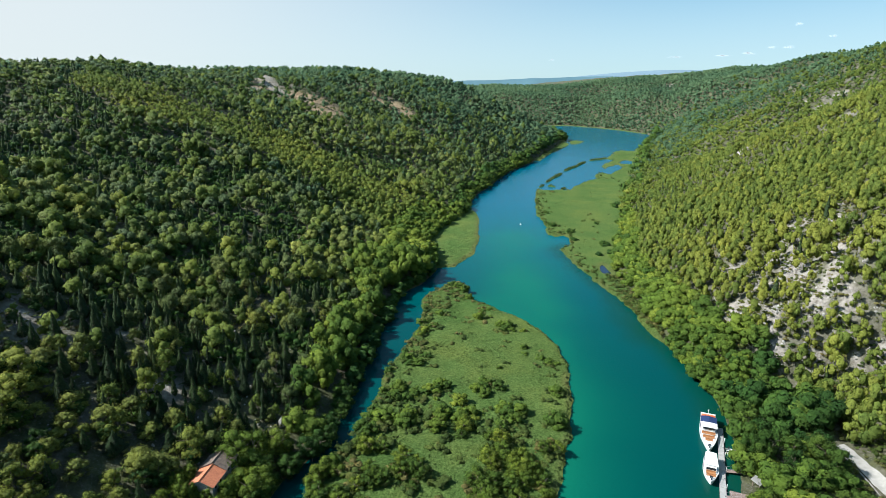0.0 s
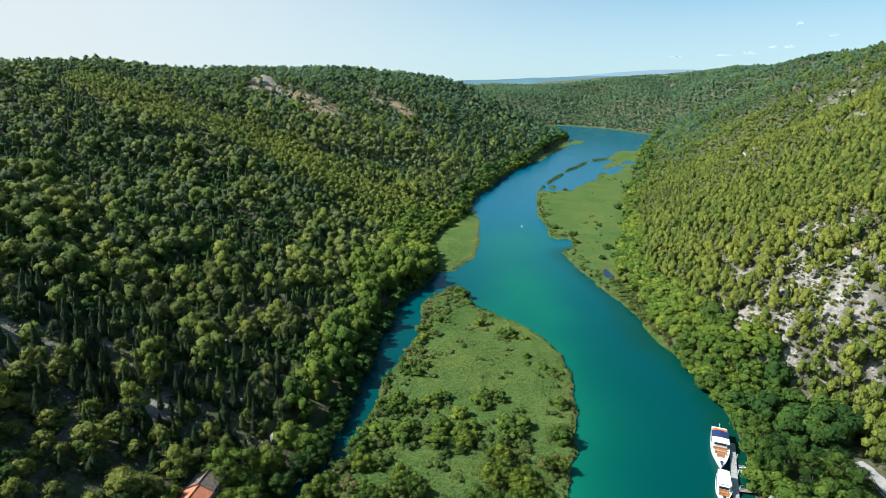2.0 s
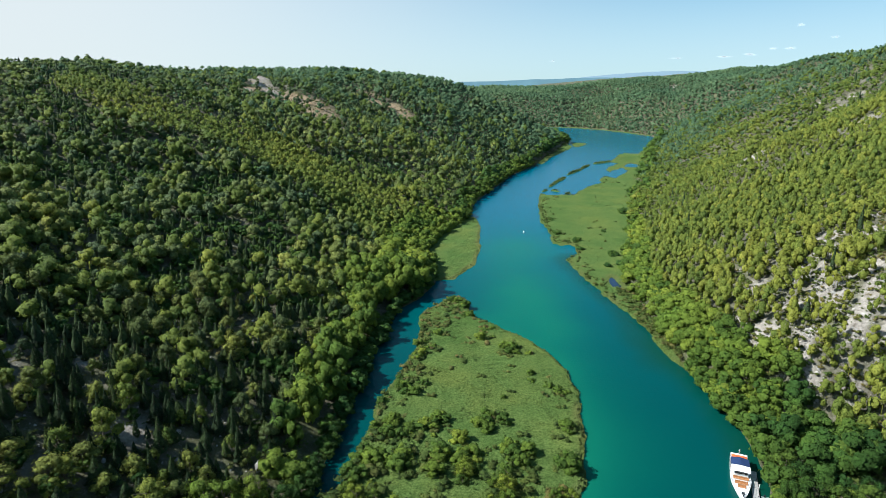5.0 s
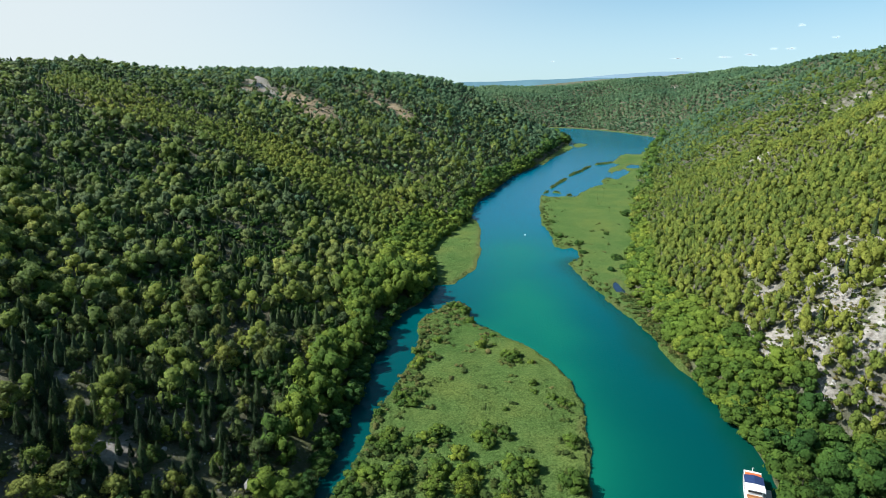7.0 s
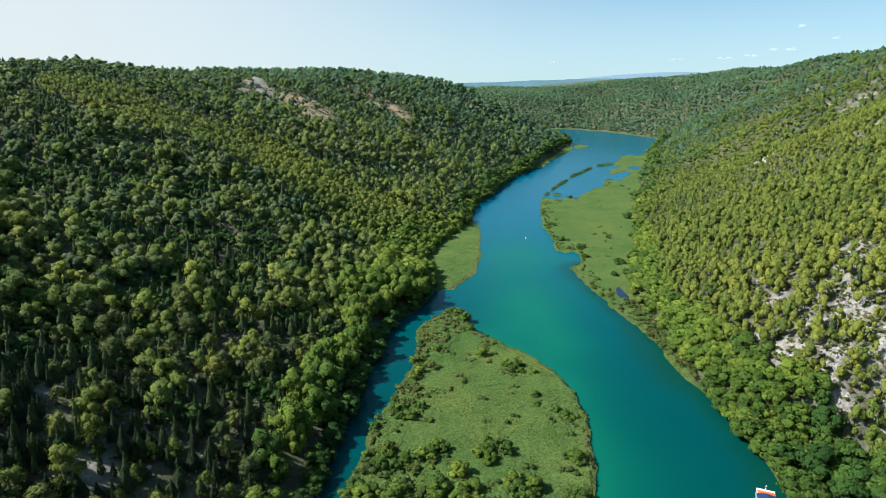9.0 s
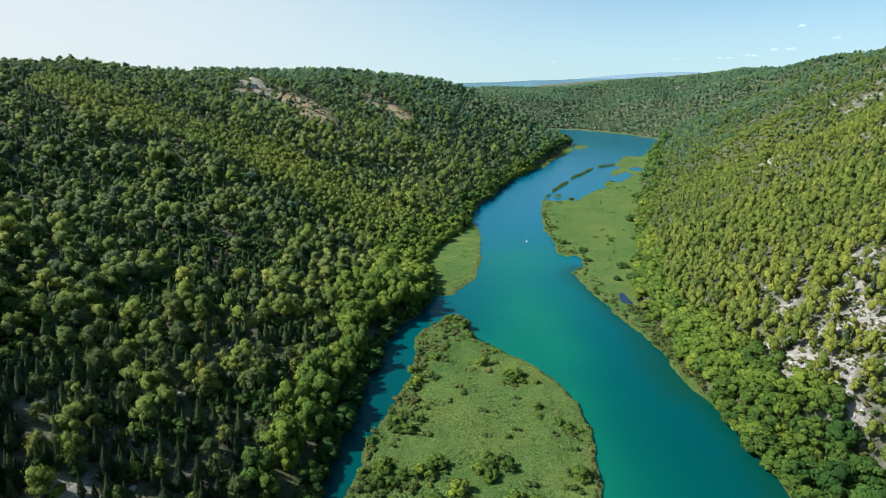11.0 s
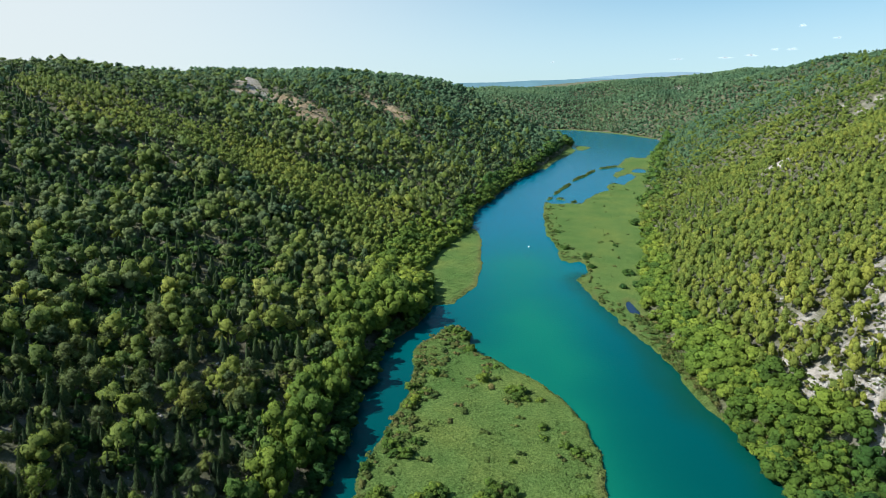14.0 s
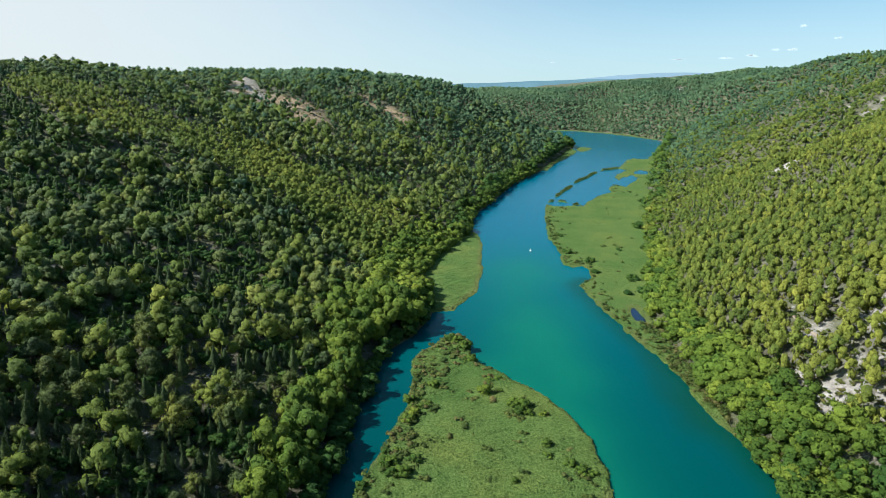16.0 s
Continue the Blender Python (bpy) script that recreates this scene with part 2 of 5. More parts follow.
ISLAND = [(6, 84), (12, 100), (17, 120), (20, 131), (24, 150), (26, 169), (27, 188), (25, 204), (21, 216), (12, 228), (0, 241), (-11, 250),
          (-11, 266), (-20, 270), (-27, 259), (-32, 248), (-30, 228), (-30, 211), (-33, 196), (-36, 182), (-36, 163), (-37, 150),
          (-39, 138), (-42, 131), (-44, 122), (-44, 108), (-36, 92), (-20, 78)]
REED_LEFT = [(-33, 292), (-21, 296), (-12, 320), (-9, 345), (-10, 370), (-11, 402), (-13, 426), (-20, 434), (-36, 400), (-46, 345)]
REED_RIGHT = [(66, 214), (61, 240), (57, 260), (51, 279), (45, 302), (41, 322), (39, 334), (43, 338), (46.5, 347), (46, 361), (44, 366), (39, 362), (35, 366),
              (34, 390), (31, 420), (32, 452), (34, 492), (37, 522), (43, 513), (54, 515), (66, 516), (71, 533), (79, 550), (88, 566), (98, 576), (101, 603),
              (108, 612), (116, 603), (124, 623), (140, 640), (130, 560), (112, 490), (92, 410), (76, 339), (67, 297), (68, 243)]
REED_FAR = [(124, 618), (132, 641), (139, 658), (136, 672), (125, 659), (117, 641), (115, 652), (118, 666), (124, 681), (135, 709), (131, 720), (137, 737),
            (144, 757), (158, 795), (170, 812), (169, 791), (179, 798), (196, 838), (206, 850), (190, 780), (166, 700), (148, 626), (138, 600)]
INLET = [(140, 684), (144, 697), (152, 711), (158, 702), (156, 690), (152, 678), (146, 676)]
REED_POINT = [(44, 700), (51, 694), (68, 758), (97, 836), (105, 868), (101, 890), (92, 890), (63, 800), (48, 720)]
ISLET = [(107, 894), (110, 905), (118, 912), (130, 902), (124, 884), (114, 866), (108, 868)]
STRIP_LINES = [((39.6, 530), (44.6, 538)), ((47.9, 554), (53.6, 569)), ((53.6, 572), (60, 588), (67.5, 606)), ((71.8, 623), (80, 641), (89.7, 657)),
               ((90.2, 661), (96, 676), (102.8, 688)), ((110, 703), (119, 709), (131, 721)), ((48, 536), (55, 531)), ((58, 520), (63, 525))]
SHORE_FAR = [(98, 1183), (142, 1174), (190, 1134), (223, 1089), (251, 1030), (248, 1022), (218, 1083), (186, 1127), (140, 1167), (98, 1178)]
POND = [(57.5, 305), (58.9, 306), (59.8, 302.7), (60.0, 297.4), (60.9, 294), (60.5, 290.2), (58.7, 288.9), (57.0, 291), (56.3, 297)]


def along(line, half):
    """A closed outline that follows a line, half metres to each side, narrowing to its ends."""
    p = np.array(line, float)
    t = np.gradient(p, axis=0)
    n = np.stack([-t[:, 1], t[:, 0]], 1) / np.linalg.norm(t, axis=1)[:, None]
    w = half * np.where((np.arange(len(p)) % (len(p) - 1)) == 0, 0.8, 1.2)[:, None]
    return [tuple(float(c) for c in q) for q in np.concatenate([p + n * w, (p - n * w)[::-1]])]


STRIPS = [along(line, 1.5) for line in STRIP_LINES]


def blob(x, y, cx, cy, ax, ay, turn):
    c, s = math.cos(radians(turn)), math.sin(radians(turn))
    u, v = (x - cx) * c + (y - cy) * s, -(x - cx) * s + (y - cy) * c
    return np.exp(-((u / ax) ** 2 + (v / ay) ** 2))


def land(x, y):
    """Height of the ground, metres from the river's edge, and whether it is the west side."""
    x, y = np.asarray(x, float), np.asarray(y, float)
    dl, dr = line_dist(x, y, LEFT_BANK), line_dist(x, y, RIGHT_BANK)
    wet = inside(x, y, RIVER)
    west = dl < dr
    d = np.where(west, dl, dr)
    foot = 20 * np.exp(-(((y - 315) / 75) ** 2))
    dw = np.maximum(d - foot * step(0, 60, d), d * 0.35)
    flat = 31 * step(196, 164, y)                      # level ground beside the landing stage
    de = np.maximum(d - flat, 0) + 0.09 * np.minimum(d, flat)
    top_w = np.interp(y, [150, 360, 430, 500, 620, 760, 880, 1000], [111.5, 109.5, 108.5, 105, 101, 97, 97, 100])
    near_e = np.interp(y, [700, 960, 1060, 1160], [136.5, 141.5, 133.5, 110])
    far_e = np.interp(x, [-200, 100, 330, 500], [56, 61, 87, 100])
    top_e = near_e + (far_e - near_e) * step(1080, 1240, y)
    slope = np.where(west, np.interp(y, [600, 850], [0.40, 0.47]), np.interp(y, [160, 250, 465, 700, 1000], [0.66, 0.64, 0.53, 0.52, 0.46]))
    top = np.where(west, top_w, top_e)
    raw = np.where(west, dw, de) * slope
    k = 16.0
    h = -k * np.log(np.exp(-raw / k) + np.exp(-top / k)) + k * np.log(1 + np.exp(-top / k))
    rise = step(8, 90, d)
    gully = np.sin(y / 34 + x / 61 + 1.4 * fbm(x, y, 160, 2, 5))
    h = h + rise * (5.5 * gully * step(top + 8, top - 30, h) + 3.0 * fbm(x, y, 90, 4, 11) + 0.6 * fbm(x, y, 14, 2, 23))
    h = h + 9 * blob(x, y, 480, 1250, 62, 62, 0) + 4 * blob(x, y, 490, 1050, 45, 45, 0)
    spurs = np.sin(x / 29 + 2.2 * fbm(x, y, 210, 2, 15)) * step(1090, 1190, y) * ~west
    h = h + rise * 8.0 * spurs * step(top + 8, top - 30, h)
    h = h - np.maximum(d - 420, 0) * 0.022
    h = 0.5 + h * step(0, 6, d)
    return np.where(wet, np.maximum(-4.0, 0.5 - 0.35 * d), np.maximum(h, 0.5)), d, west, wet


GULLY = [(137, 242), (131, 227), (125, 216), (120.5, 209), (117, 204), (114.5, 197), (115, 190)]
SCREE = [(87, 216), (89, 203), (95, 203), (99, 195), (101, 189), (108, 183), (112, 179), (118, 174), (124, 166)]
LEDGE = [(104, 229), (109, 229), (113, 234), (118, 238)]
CRAG = [(-290, 606), (-263, 598), (-237, 610), (-213, 584), (-193, 566)]
STRAW = [(-236, 575), (-217, 572), (-188, 578), (-172, 560), (-156, 548)]
STRAW_HIGH = [(-172, 709), (-154, 704), (-136, 696), (-99, 681)]
SCAR = [(-134, 143), (-122, 137), (-117, 127)]
OUTCROPS = [(234, 484, 7), (266, 522, 5), (251, 474, 5), (201, 373, 5), (196, 384, 4), (282, 535, 6), (303, 566, 6), (264, 554, 4), (169, 422, 5), (161, 418, 4),
            (179, 507, 5), (219, 483, 4), (499, 1265, 16), (396, 1165, 10), (344, 1250, 10)]


def bare(x, y):
    """How bare and stony the ground is, 0 to 1."""
    spots = 0.36 * blob(x, y, -88, 134, 6, 4, 20) + 0.40 * np.exp(-((line_dist(x, y, SCAR) / 4) ** 2)) + 0.25 * blob(x, y, -105, 118, 7, 4, 0) + 0.35 * blob(x, y, -111, 150, 4, 6, 0) + 0.35 * blob(x, y, -97, 155, 4, 6, 0)
    spots = spots + 0.7 * blob(x, y, -129, 175, 7, 4, 20) + 0.6 * blob(x, y, -195, 263, 10, 4, 20)
    spots = spots + 0.8 * blob(x, y, -90, 253, 7, 4, 30) + 0.25 * blob(x, y, -70, 312, 7, 3, 60) + 0.6 * blob(x, y, -160, 232, 12, 4, 30)
    spots = spots + 0.30 * blob(x, y, 190, 420, 40, 70, 10) + 0.35 * blob(x, y, 330, 640, 40, 90, 20) + 0.5 * np.exp(-((line_dist(x, y, CRAG) / 16) ** 2))
    spots = spots + 0.25 * blob(x, y, -258, 622, 40, 28, 20)
    for cx, cy, cr in OUTCROPS:
        spots = spots + 1.1 * blob(x, y, cx, cy, cr, cr * 1.6, 30)
    spots = spots + 0.4 * blob(x, y, 66, 1215, 14, 16, 0)
    spots = spots + 0.20 * blob(x, y, -108, 132, 50, 24, 0) + 0.10 * blob(x, y, -110, 170, 55, 60, 0)
    out = 1.7 * spots * (0.6 + 0.95 * fbm(x, y, 9, 4, 41)) - 0.16
    # the stony slope above the landing: a gully, a band of scree and scattered openings
    east = 0.85 * np.exp(-((line_dist(x, y, GULLY) / 2.6) ** 2)) + 0.72 * np.exp(-((line_dist(x, y, SCREE) / 6.0) ** 2)) + 0.60 * np.exp(-((line_dist(x, y, LEDGE) / 4.0) ** 2))
    east = east + 0.9 * blob(x, y, 115, 194, 4, 6, 0) + 0.5 * blob(x, y, 118, 176, 9, 11, 0) + 0.25 * blob(x, y, 112, 226, 14, 20, 0) + 0.50 * blob(x, y, 112, 206, 30, 52, 10)
    out = np.maximum(out, 3.5 * (east * (0.62 + 1.6 * fbm(x, y, 4.5, 3, 49)) - 0.33))
    out = np.maximum(out, 0.24 * blob(x, y, 112, 204, 32, 56, 10))
    return np.clip(np.maximum(out, dry(x, y) * (fbm(x, y, 24, 3, 47) > -0.05) * step(-190, -215, x)), 0, 1)


def dry(x, y):
    """Where sun-bleached grass covers the upper slope, 0 to 1."""
    v = 1.3 * np.exp(-((line_dist(x, y, STRAW) / 22) ** 2)) + 1.1 * np.exp(-((line_dist(x, y, STRAW_HIGH) / 13) ** 2)) + 0.5 * np.exp(-((line_dist(x, y, CRAG) / 14) ** 2)) + 0.6 * blob(x, y, -78, 650, 12, 4, 150)
    return np.clip(3.0 * (v * (0.8 + 0.7 * fbm(x, y, 20, 3, 43)) - 0.36), 0, 1)


def spread(stops):
    """Grid lines: (from, to, step) runs in a row."""
    out = []
    for a, b, s in stops:
        out += list(np.arange(a, b, s))
    return np.array(out + [stops[-1][1]])


def grid_tris(nx, ny):
    i = np.arange(nx * ny).reshape(ny, nx)
    a, b, c, d = i[:-1, :-1].ravel(), i[:-1, 1:].ravel(), i[1:, 1:].ravel(), i[1:, :-1].ravel()
    return np.concatenate([np.stack([a, b, c], 1), np.stack([a, c, d], 1)])


gx = spread([(-4800, -1200, 200), (-1200, -480, 40), (-480, -260, 8), (-260, -150, 4.5), (-150, -54, 3), (-54, 78, 4.5), (78, 150, 2), (150, 330, 4.5), (330, 640, 9), (640, 1200, 40), (1200, 4801, 200)])
gy = spread([(-900, 0, 60), (0, 100, 10), (100, 260, 2.5), (260, 420, 4.0), (420, 1040, 7), (1040, 1500, 10), (1500, 2200, 50), (2200, 4801, 200)])
X, Y = np.meshgrid(gx, gy)
H, D, WEST, WET = land(X, Y)
BARE = bare(X, Y) * ~WET
H = H + BARE * (0.9 * fbm(X, Y, 7, 3, 83) + 0.5 * np.abs(fbm(X, Y, 13, 2, 85)))        # broken rock
H = H + 8.0 * np.exp(-((line_dist(X, Y, CRAG) / 14) ** 2)) * (fbm(X, Y, 26, 3, 87) - 0.3)        # low cliffs below the crest
me = fast_mesh("ground", np.stack([X.ravel(), Y.ravel(), H.ravel()], 1), grid_tris(len(gx), len(gy)), BARE.ravel(), True)
me.attributes.new("dry", "FLOAT", "POINT").data.foreach_set("value", dry(X, Y).ravel().astype(np.float32))
me.materials.append(SOIL)
tagged(new("ground", me), "brown stony canyon hillside with bare pale limestone patches", "hillside", kind="structure")

# the river: a sheet, its tint by how shallow the bed lies
wx = spread([(-1200, -120, 60), (-120, 40, 4), (40, 80, 2), (80, 120, 4), (120, 280, 8), (280, 600, 40)])
wy = spread([(-900, 60, 60), (60, 400, 4), (400, 1240, 8), (1240, 1400, 40)])
X, Y = np.meshgrid(wx, wy)
edge = np.minimum(line_dist(X, Y, LEFT_BANK), line_dist(X, Y, RIGHT_BANK))
shoal = 0.8 * blob(X, Y, 13, 262, 16, 38, 14) + 0.7 * np.exp(-line_dist(X, Y, ISLAND[:12]) / 11.0) * step(285, 240, Y) + 0.45 * blob(X, Y, 10, 330, 26, 60, 0)
shoal = shoal + 0.15 * blob(X, Y, 20, 350, 30, 90, 0)
shoal = np.clip(shoal * (0.9 + 0.35 * fbm(X, Y, 40, 3, 61)), 0, 1)
me = fast_mesh("water", np.stack([X.ravel(), Y.ravel(), 0 * X.ravel()], 1), grid_tris(len(wx), len(wy)), shoal.ravel(), True)
me.materials.append(WATER)
# blue painted for the sky's reflection fades out towards the near water
me.attributes.new("sky_fade", "FLOAT", "POINT").data.foreach_set("value", step(470, 150, Y + 0.2 * X).ravel().astype(np.float32))
# dark green tree reflection painted into the water close to the wooded bank
bank_mirror = 0.6 * step(16, 4, line_dist(X, Y, RIGHT_BANK[3:15]) + 4.5 * fbm(X, Y, 22, 3, 63)) * step(330, 290, Y)
bank_mirror = np.maximum(bank_mirror, 0.6 * step(12, 1, line_dist(X, Y, REED_RIGHT[:8]) + 2.5 * fbm(X, Y, 22, 3, 63)))
me.attributes.new("bank_mirror", "FLOAT", "POINT").data.foreach_set("value", bank_mirror.ravel().astype(np.float32))
tagged(new("river_water", me), "calm clear turquoise river water with greener shallows", "river", kind="structure")


# ---- reed beds ----
def reed_bed(name, ring, cell, height, tufts, label, hole=None, rough=0.30, tan=0.7, ragged=1.1, shrink=0.0):
    x0, y0 = np.min(ring, 0) - 3
    x1, y1 = np.max(ring, 0) + 3
    xs, ys = np.arange(x0, x1, cell), np.arange(y0, y1, cell)
    X, Y = np.meshgrid(xs, ys)
    X, Y = X + rng.uniform(-0.3, 0.3, X.shape) * cell, Y + rng.uniform(-0.3, 0.3, X.shape) * cell

    def inner(x, y):
        d = depth_in(x, y, ring) - shrink + ragged * fbm(x, y, 7, 3, 71)
        return np.minimum(d, -depth_in(x, y, hole)) if hole else d

    d = inner(X, Y)
    Z = -0.7 + (height + 0.7) * step(-0.9, 1.6, d) + 0.22 * fbm(X, Y, 5, 3, 73) * step(0, 2, d)
    tris = grid_tris(len(xs), len(ys))
    tris = tris[(d.ravel()[tris] > -1.6).any(1)]
    used, tris = np.unique(tris, return_inverse=True)
    tris = tris.reshape(-1, 3)
    v = np.stack([X.ravel(), Y.ravel(), Z.ravel()], 1)[used]
    fringe = tan * np.clip(0.75 - np.abs(d.ravel()[used] - 1.0) / 2.6, 0, 1) * np.clip(0.55 + fbm(v[:, 0], v[:, 1], 16, 3, 79), 0, 1)
    n = int(tufts * (x1 - x0) * (y1 - y0))
    tx, ty = rng.uniform(x0, x1, n), rng.uniform(y0, y1, n)
    td = inner(tx, ty)
    keep = td > 0.2
    tx, ty, td = tx[keep], ty[keep], td[keep]
    n = len(tx)
    a = rng.uniform(0, 2 * math.pi, n)
    w, tall = rng.uniform(0.25, 0.6, n) * cell * 0.5, rng.uniform(0.15, 0.45, n) * (0.6 + 0.5 * vnoise(tx / 9, ty / 9, 5))
    base = -0.7 + (height + 0.7) * step(-0.9, 1.6, td) + 0.22 * fbm(tx, ty, 5, 3, 73) * step(0, 2, td) - 0.15
    lean = np.stack([np.sin(a), -np.cos(a)], 1) * rng.uniform(0.35, 0.8, n)[:, None]
    p = np.stack([
        np.stack([tx + w * np.cos(a), ty + w * np.sin(a), base], 1),
        np.stack([tx - w * np.cos(a), ty - w * np.sin(a), base], 1),
        np.stack([tx + lean[:, 0], ty + lean[:, 1], base + tall], 1)], 1).reshape(-1, 3)
    tf = np.repeat(tan * np.clip(0.75 - np.abs(td - 1.0) / 2.6, 0, 1) * np.clip(0.55 + fbm(tx, ty, 16, 3, 79), 0, 1), 3)
    verts = np.concatenate([v, p])
    faces = np.concatenate([tris, np.arange(3 * n).reshape(-1, 3) + len(v)])
    up = rng.normal(0, 1, verts.shape) * np.where(np.arange(len(verts)) < len(v), 0.35 * rough, 1.8 * rough)[:, None] + (0, 0, 1)
    me = fast_mesh(name, verts, faces, np.concatenate([fringe, tf]), True, up / np.linalg.norm(up, axis=1)[:, None])
    me.materials.append(REED)
    return tagged(new(name, me), label, "reeds", kind="stuff")


reed_bed("reed_island", ISLAND, 1.3, 1.5, 7.0, "green reed-covered river island with tan fringe")
reed_bed("reed_bed", REED_LEFT, 1.5, 1.2, 1.5, "pale green reed bed along the wooded shore")
reed_bed("reed_bed", REED_RIGHT, 1.8, 1.2, 0.5, "broad pale green reed marsh with a small pond", POND, 0.12)
reed_bed("reed_bed", REED_FAR, 2.0, 0.9, 0.4, "yellowish reed spit with shallow inlets", INLET, 0.12, 0.9, 3.2, 0.6)
FRINGE = [(64.5, 236), (67.5, 214), (70.5, 201), (68.6, 201), (64.6, 214), (60.8, 236)]
reed_bed("reed_bed", FRINGE, 1.0, 1.2, 2.5, "narrow fringe of pale reeds along the wooded bank")
for ring in STRIPS:
    reed_bed("reed_bed", ring, 1.0, 1.6, 1.5, "dark green-brown strip of reeds in the open river", tan=0.1, ragged=0.5)
for ring in (REED_POINT, ISLET, SHORE_FAR):
    reed_bed("reed_bed", ring, 1.5, 0.9, 0.6, "yellowish reeds standing in the shallow river")


POND_WATER, t_, b_ = material("pond_water", 0.04)
b_.inputs["Base Color"].default_value = (0.004, 0.014, 0.035, 1)
t_.links.new(ramp(t_, noise_fac(t_, 0.3), (0.3, (0.003, 0.010, 0.028)), (0.7, (0.006, 0.020, 0.045))), b_.inputs["Base Color"])
bm = bmesh.new()
bm.faces.new([bm.verts.new((60 + (p[0] - 60) * 1.2, 298 + (p[1] - 298) * 1.12, 0.05)) for p in POND])
me = bpy.data.meshes.new("pond_water")
bm.to_mesh(me)
bm.free()
me.materials.append(POND_WATER)
tagged(new("pond_water", me), "dark blue pond among the reeds", "pond", kind="structure")


# ---- trees ----
ICO_V = []
for q in range(12):
    ICO_V.append((0, 0, 1) if q == 0 else (0, 0, -1) if q == 11 else (
        math.cos(q * 2 * math.pi / 5 + (q > 5) * math.pi / 5) * 0.894, math.sin(q * 2 * math.pi / 5 + (q > 5) * math.pi / 5) * 0.894, 0.447 if q < 6 else -0.447))
ICO_V = np.array(ICO_V)
ICO_F = []
for q in range(5):
    a, b, c, d = 1 + q, 1 + (q + 1) % 5, 6 + q, 6 + (q + 1) % 5
    ICO_F += [(0, a, b), (11, d, c)]
_near = [[j for j in range(6, 11) if np.linalg.norm(ICO_V[i] - ICO_V[j]) < 1.2] for i in range(1, 6)]
for q in range(5):
    i, n = 1 + q, 1 + (q + 1) % 5
    both = [j for j in _near[q] if j in _near[(q + 1) % 5]][0]
    ICO_F.append((i, both, n))
    ICO_F.append((i, _near[q][0], _near[q][1]))
ICO_F = np.array(ICO_F)
_back = np.sum(np.cross(ICO_V[ICO_F[:, 1]] - ICO_V[ICO_F[:, 0]], ICO_V[ICO_F[:, 2]] - ICO_V[ICO_F[:, 0]]) * ICO_V[ICO_F[:, 0]], 1) < 0
ICO_F[_back] = ICO_F[_back][:, ::-1]
OCT_V = np.array([(1, 0, 0), (-1, 0, 0), (0, 1, 0), (0, -1, 0), (0, 0, 1), (0, 0, -1)], float)
OCT_F = np.array([(0, 2, 4), (2, 1, 4), (1, 3, 4), (3, 0, 4), (2, 0, 5), (1, 2, 5), (3, 1, 5), (0, 3, 5)])


def spire(r, detail):
    """A slender pointed crown of unit height: a ragged tapering body with upright sprays."""
    rings, sides, sprays = ((8, 8, 150), (5, 6, 34), (4, 5, 10), (3, 4, 4))[detail]

    def girth(u):
        return 0.25 * np.minimum(1, (u + 0.05) / 0.16) ** 0.6 * np.clip(1 - u, 0, 1) ** 1.05

    u = np.linspace(0, 1, rings + 1)
    a = np.arange(sides) * 2 * math.pi / sides
    rad = girth(u)[:, None] * r.uniform(0.72, 1.12, (rings + 1, sides))
    twist = a[None] + np.arange(rings + 1)[:, None] * 0.5
    V = np.stack([np.cos(twist) * rad, np.sin(twist) * rad, np.repeat(0.06 + 0.92 * u[:, None], sides, 1)], 2).reshape(-1, 3)
    i = np.arange(rings * sides)
    j = i - i % sides + (i + 1) % sides
    F = np.concatenate([np.stack([i, j, j + sides], 1), np.stack([i, j + sides, i + sides], 1)])
    N = np.stack([np.cos(twist), np.sin(twist), np.full(twist.shape, 0.35)], 2).reshape(-1, 3)
    su, sa = r.uniform(0, 1, sprays) ** 1.2 * 0.95, r.uniform(0, 2 * math.pi, sprays)
    out = np.stack([np.cos(sa), np.sin(sa), 0 * sa], 1)
    side = np.stack([-np.sin(sa), np.cos(sa), 0 * sa], 1)
    p = out * (girth(su) * r.uniform(0.75, 1.15, sprays))[:, None] + np.array([0, 0, 1]) * (0.06 + 0.92 * su)[:, None]
    w = (0.016, 0.030, 0.045, 0.06)[detail] * r.uniform(0.6, 1.3, (sprays, 1))
    tri = np.stack([p - side * w, p + side * w, p + out * w * 0.9 + np.array([0, 0, 1]) * w * r.uniform(1.6, 3.2, (sprays, 1))], 1)
    n = out + (0, 0, 0.3) + r.normal(0, 0.45, (sprays, 3))
    F = np.concatenate([F, np.arange(3 * sprays).reshape(-1, 3) + len(V)])
    N = np.concatenate([N, np.repeat(n, 3, axis=0)])
    return np.concatenate([V, tri.reshape(-1, 3)]), F, N / np.linalg.norm(N, axis=1)[:, None]


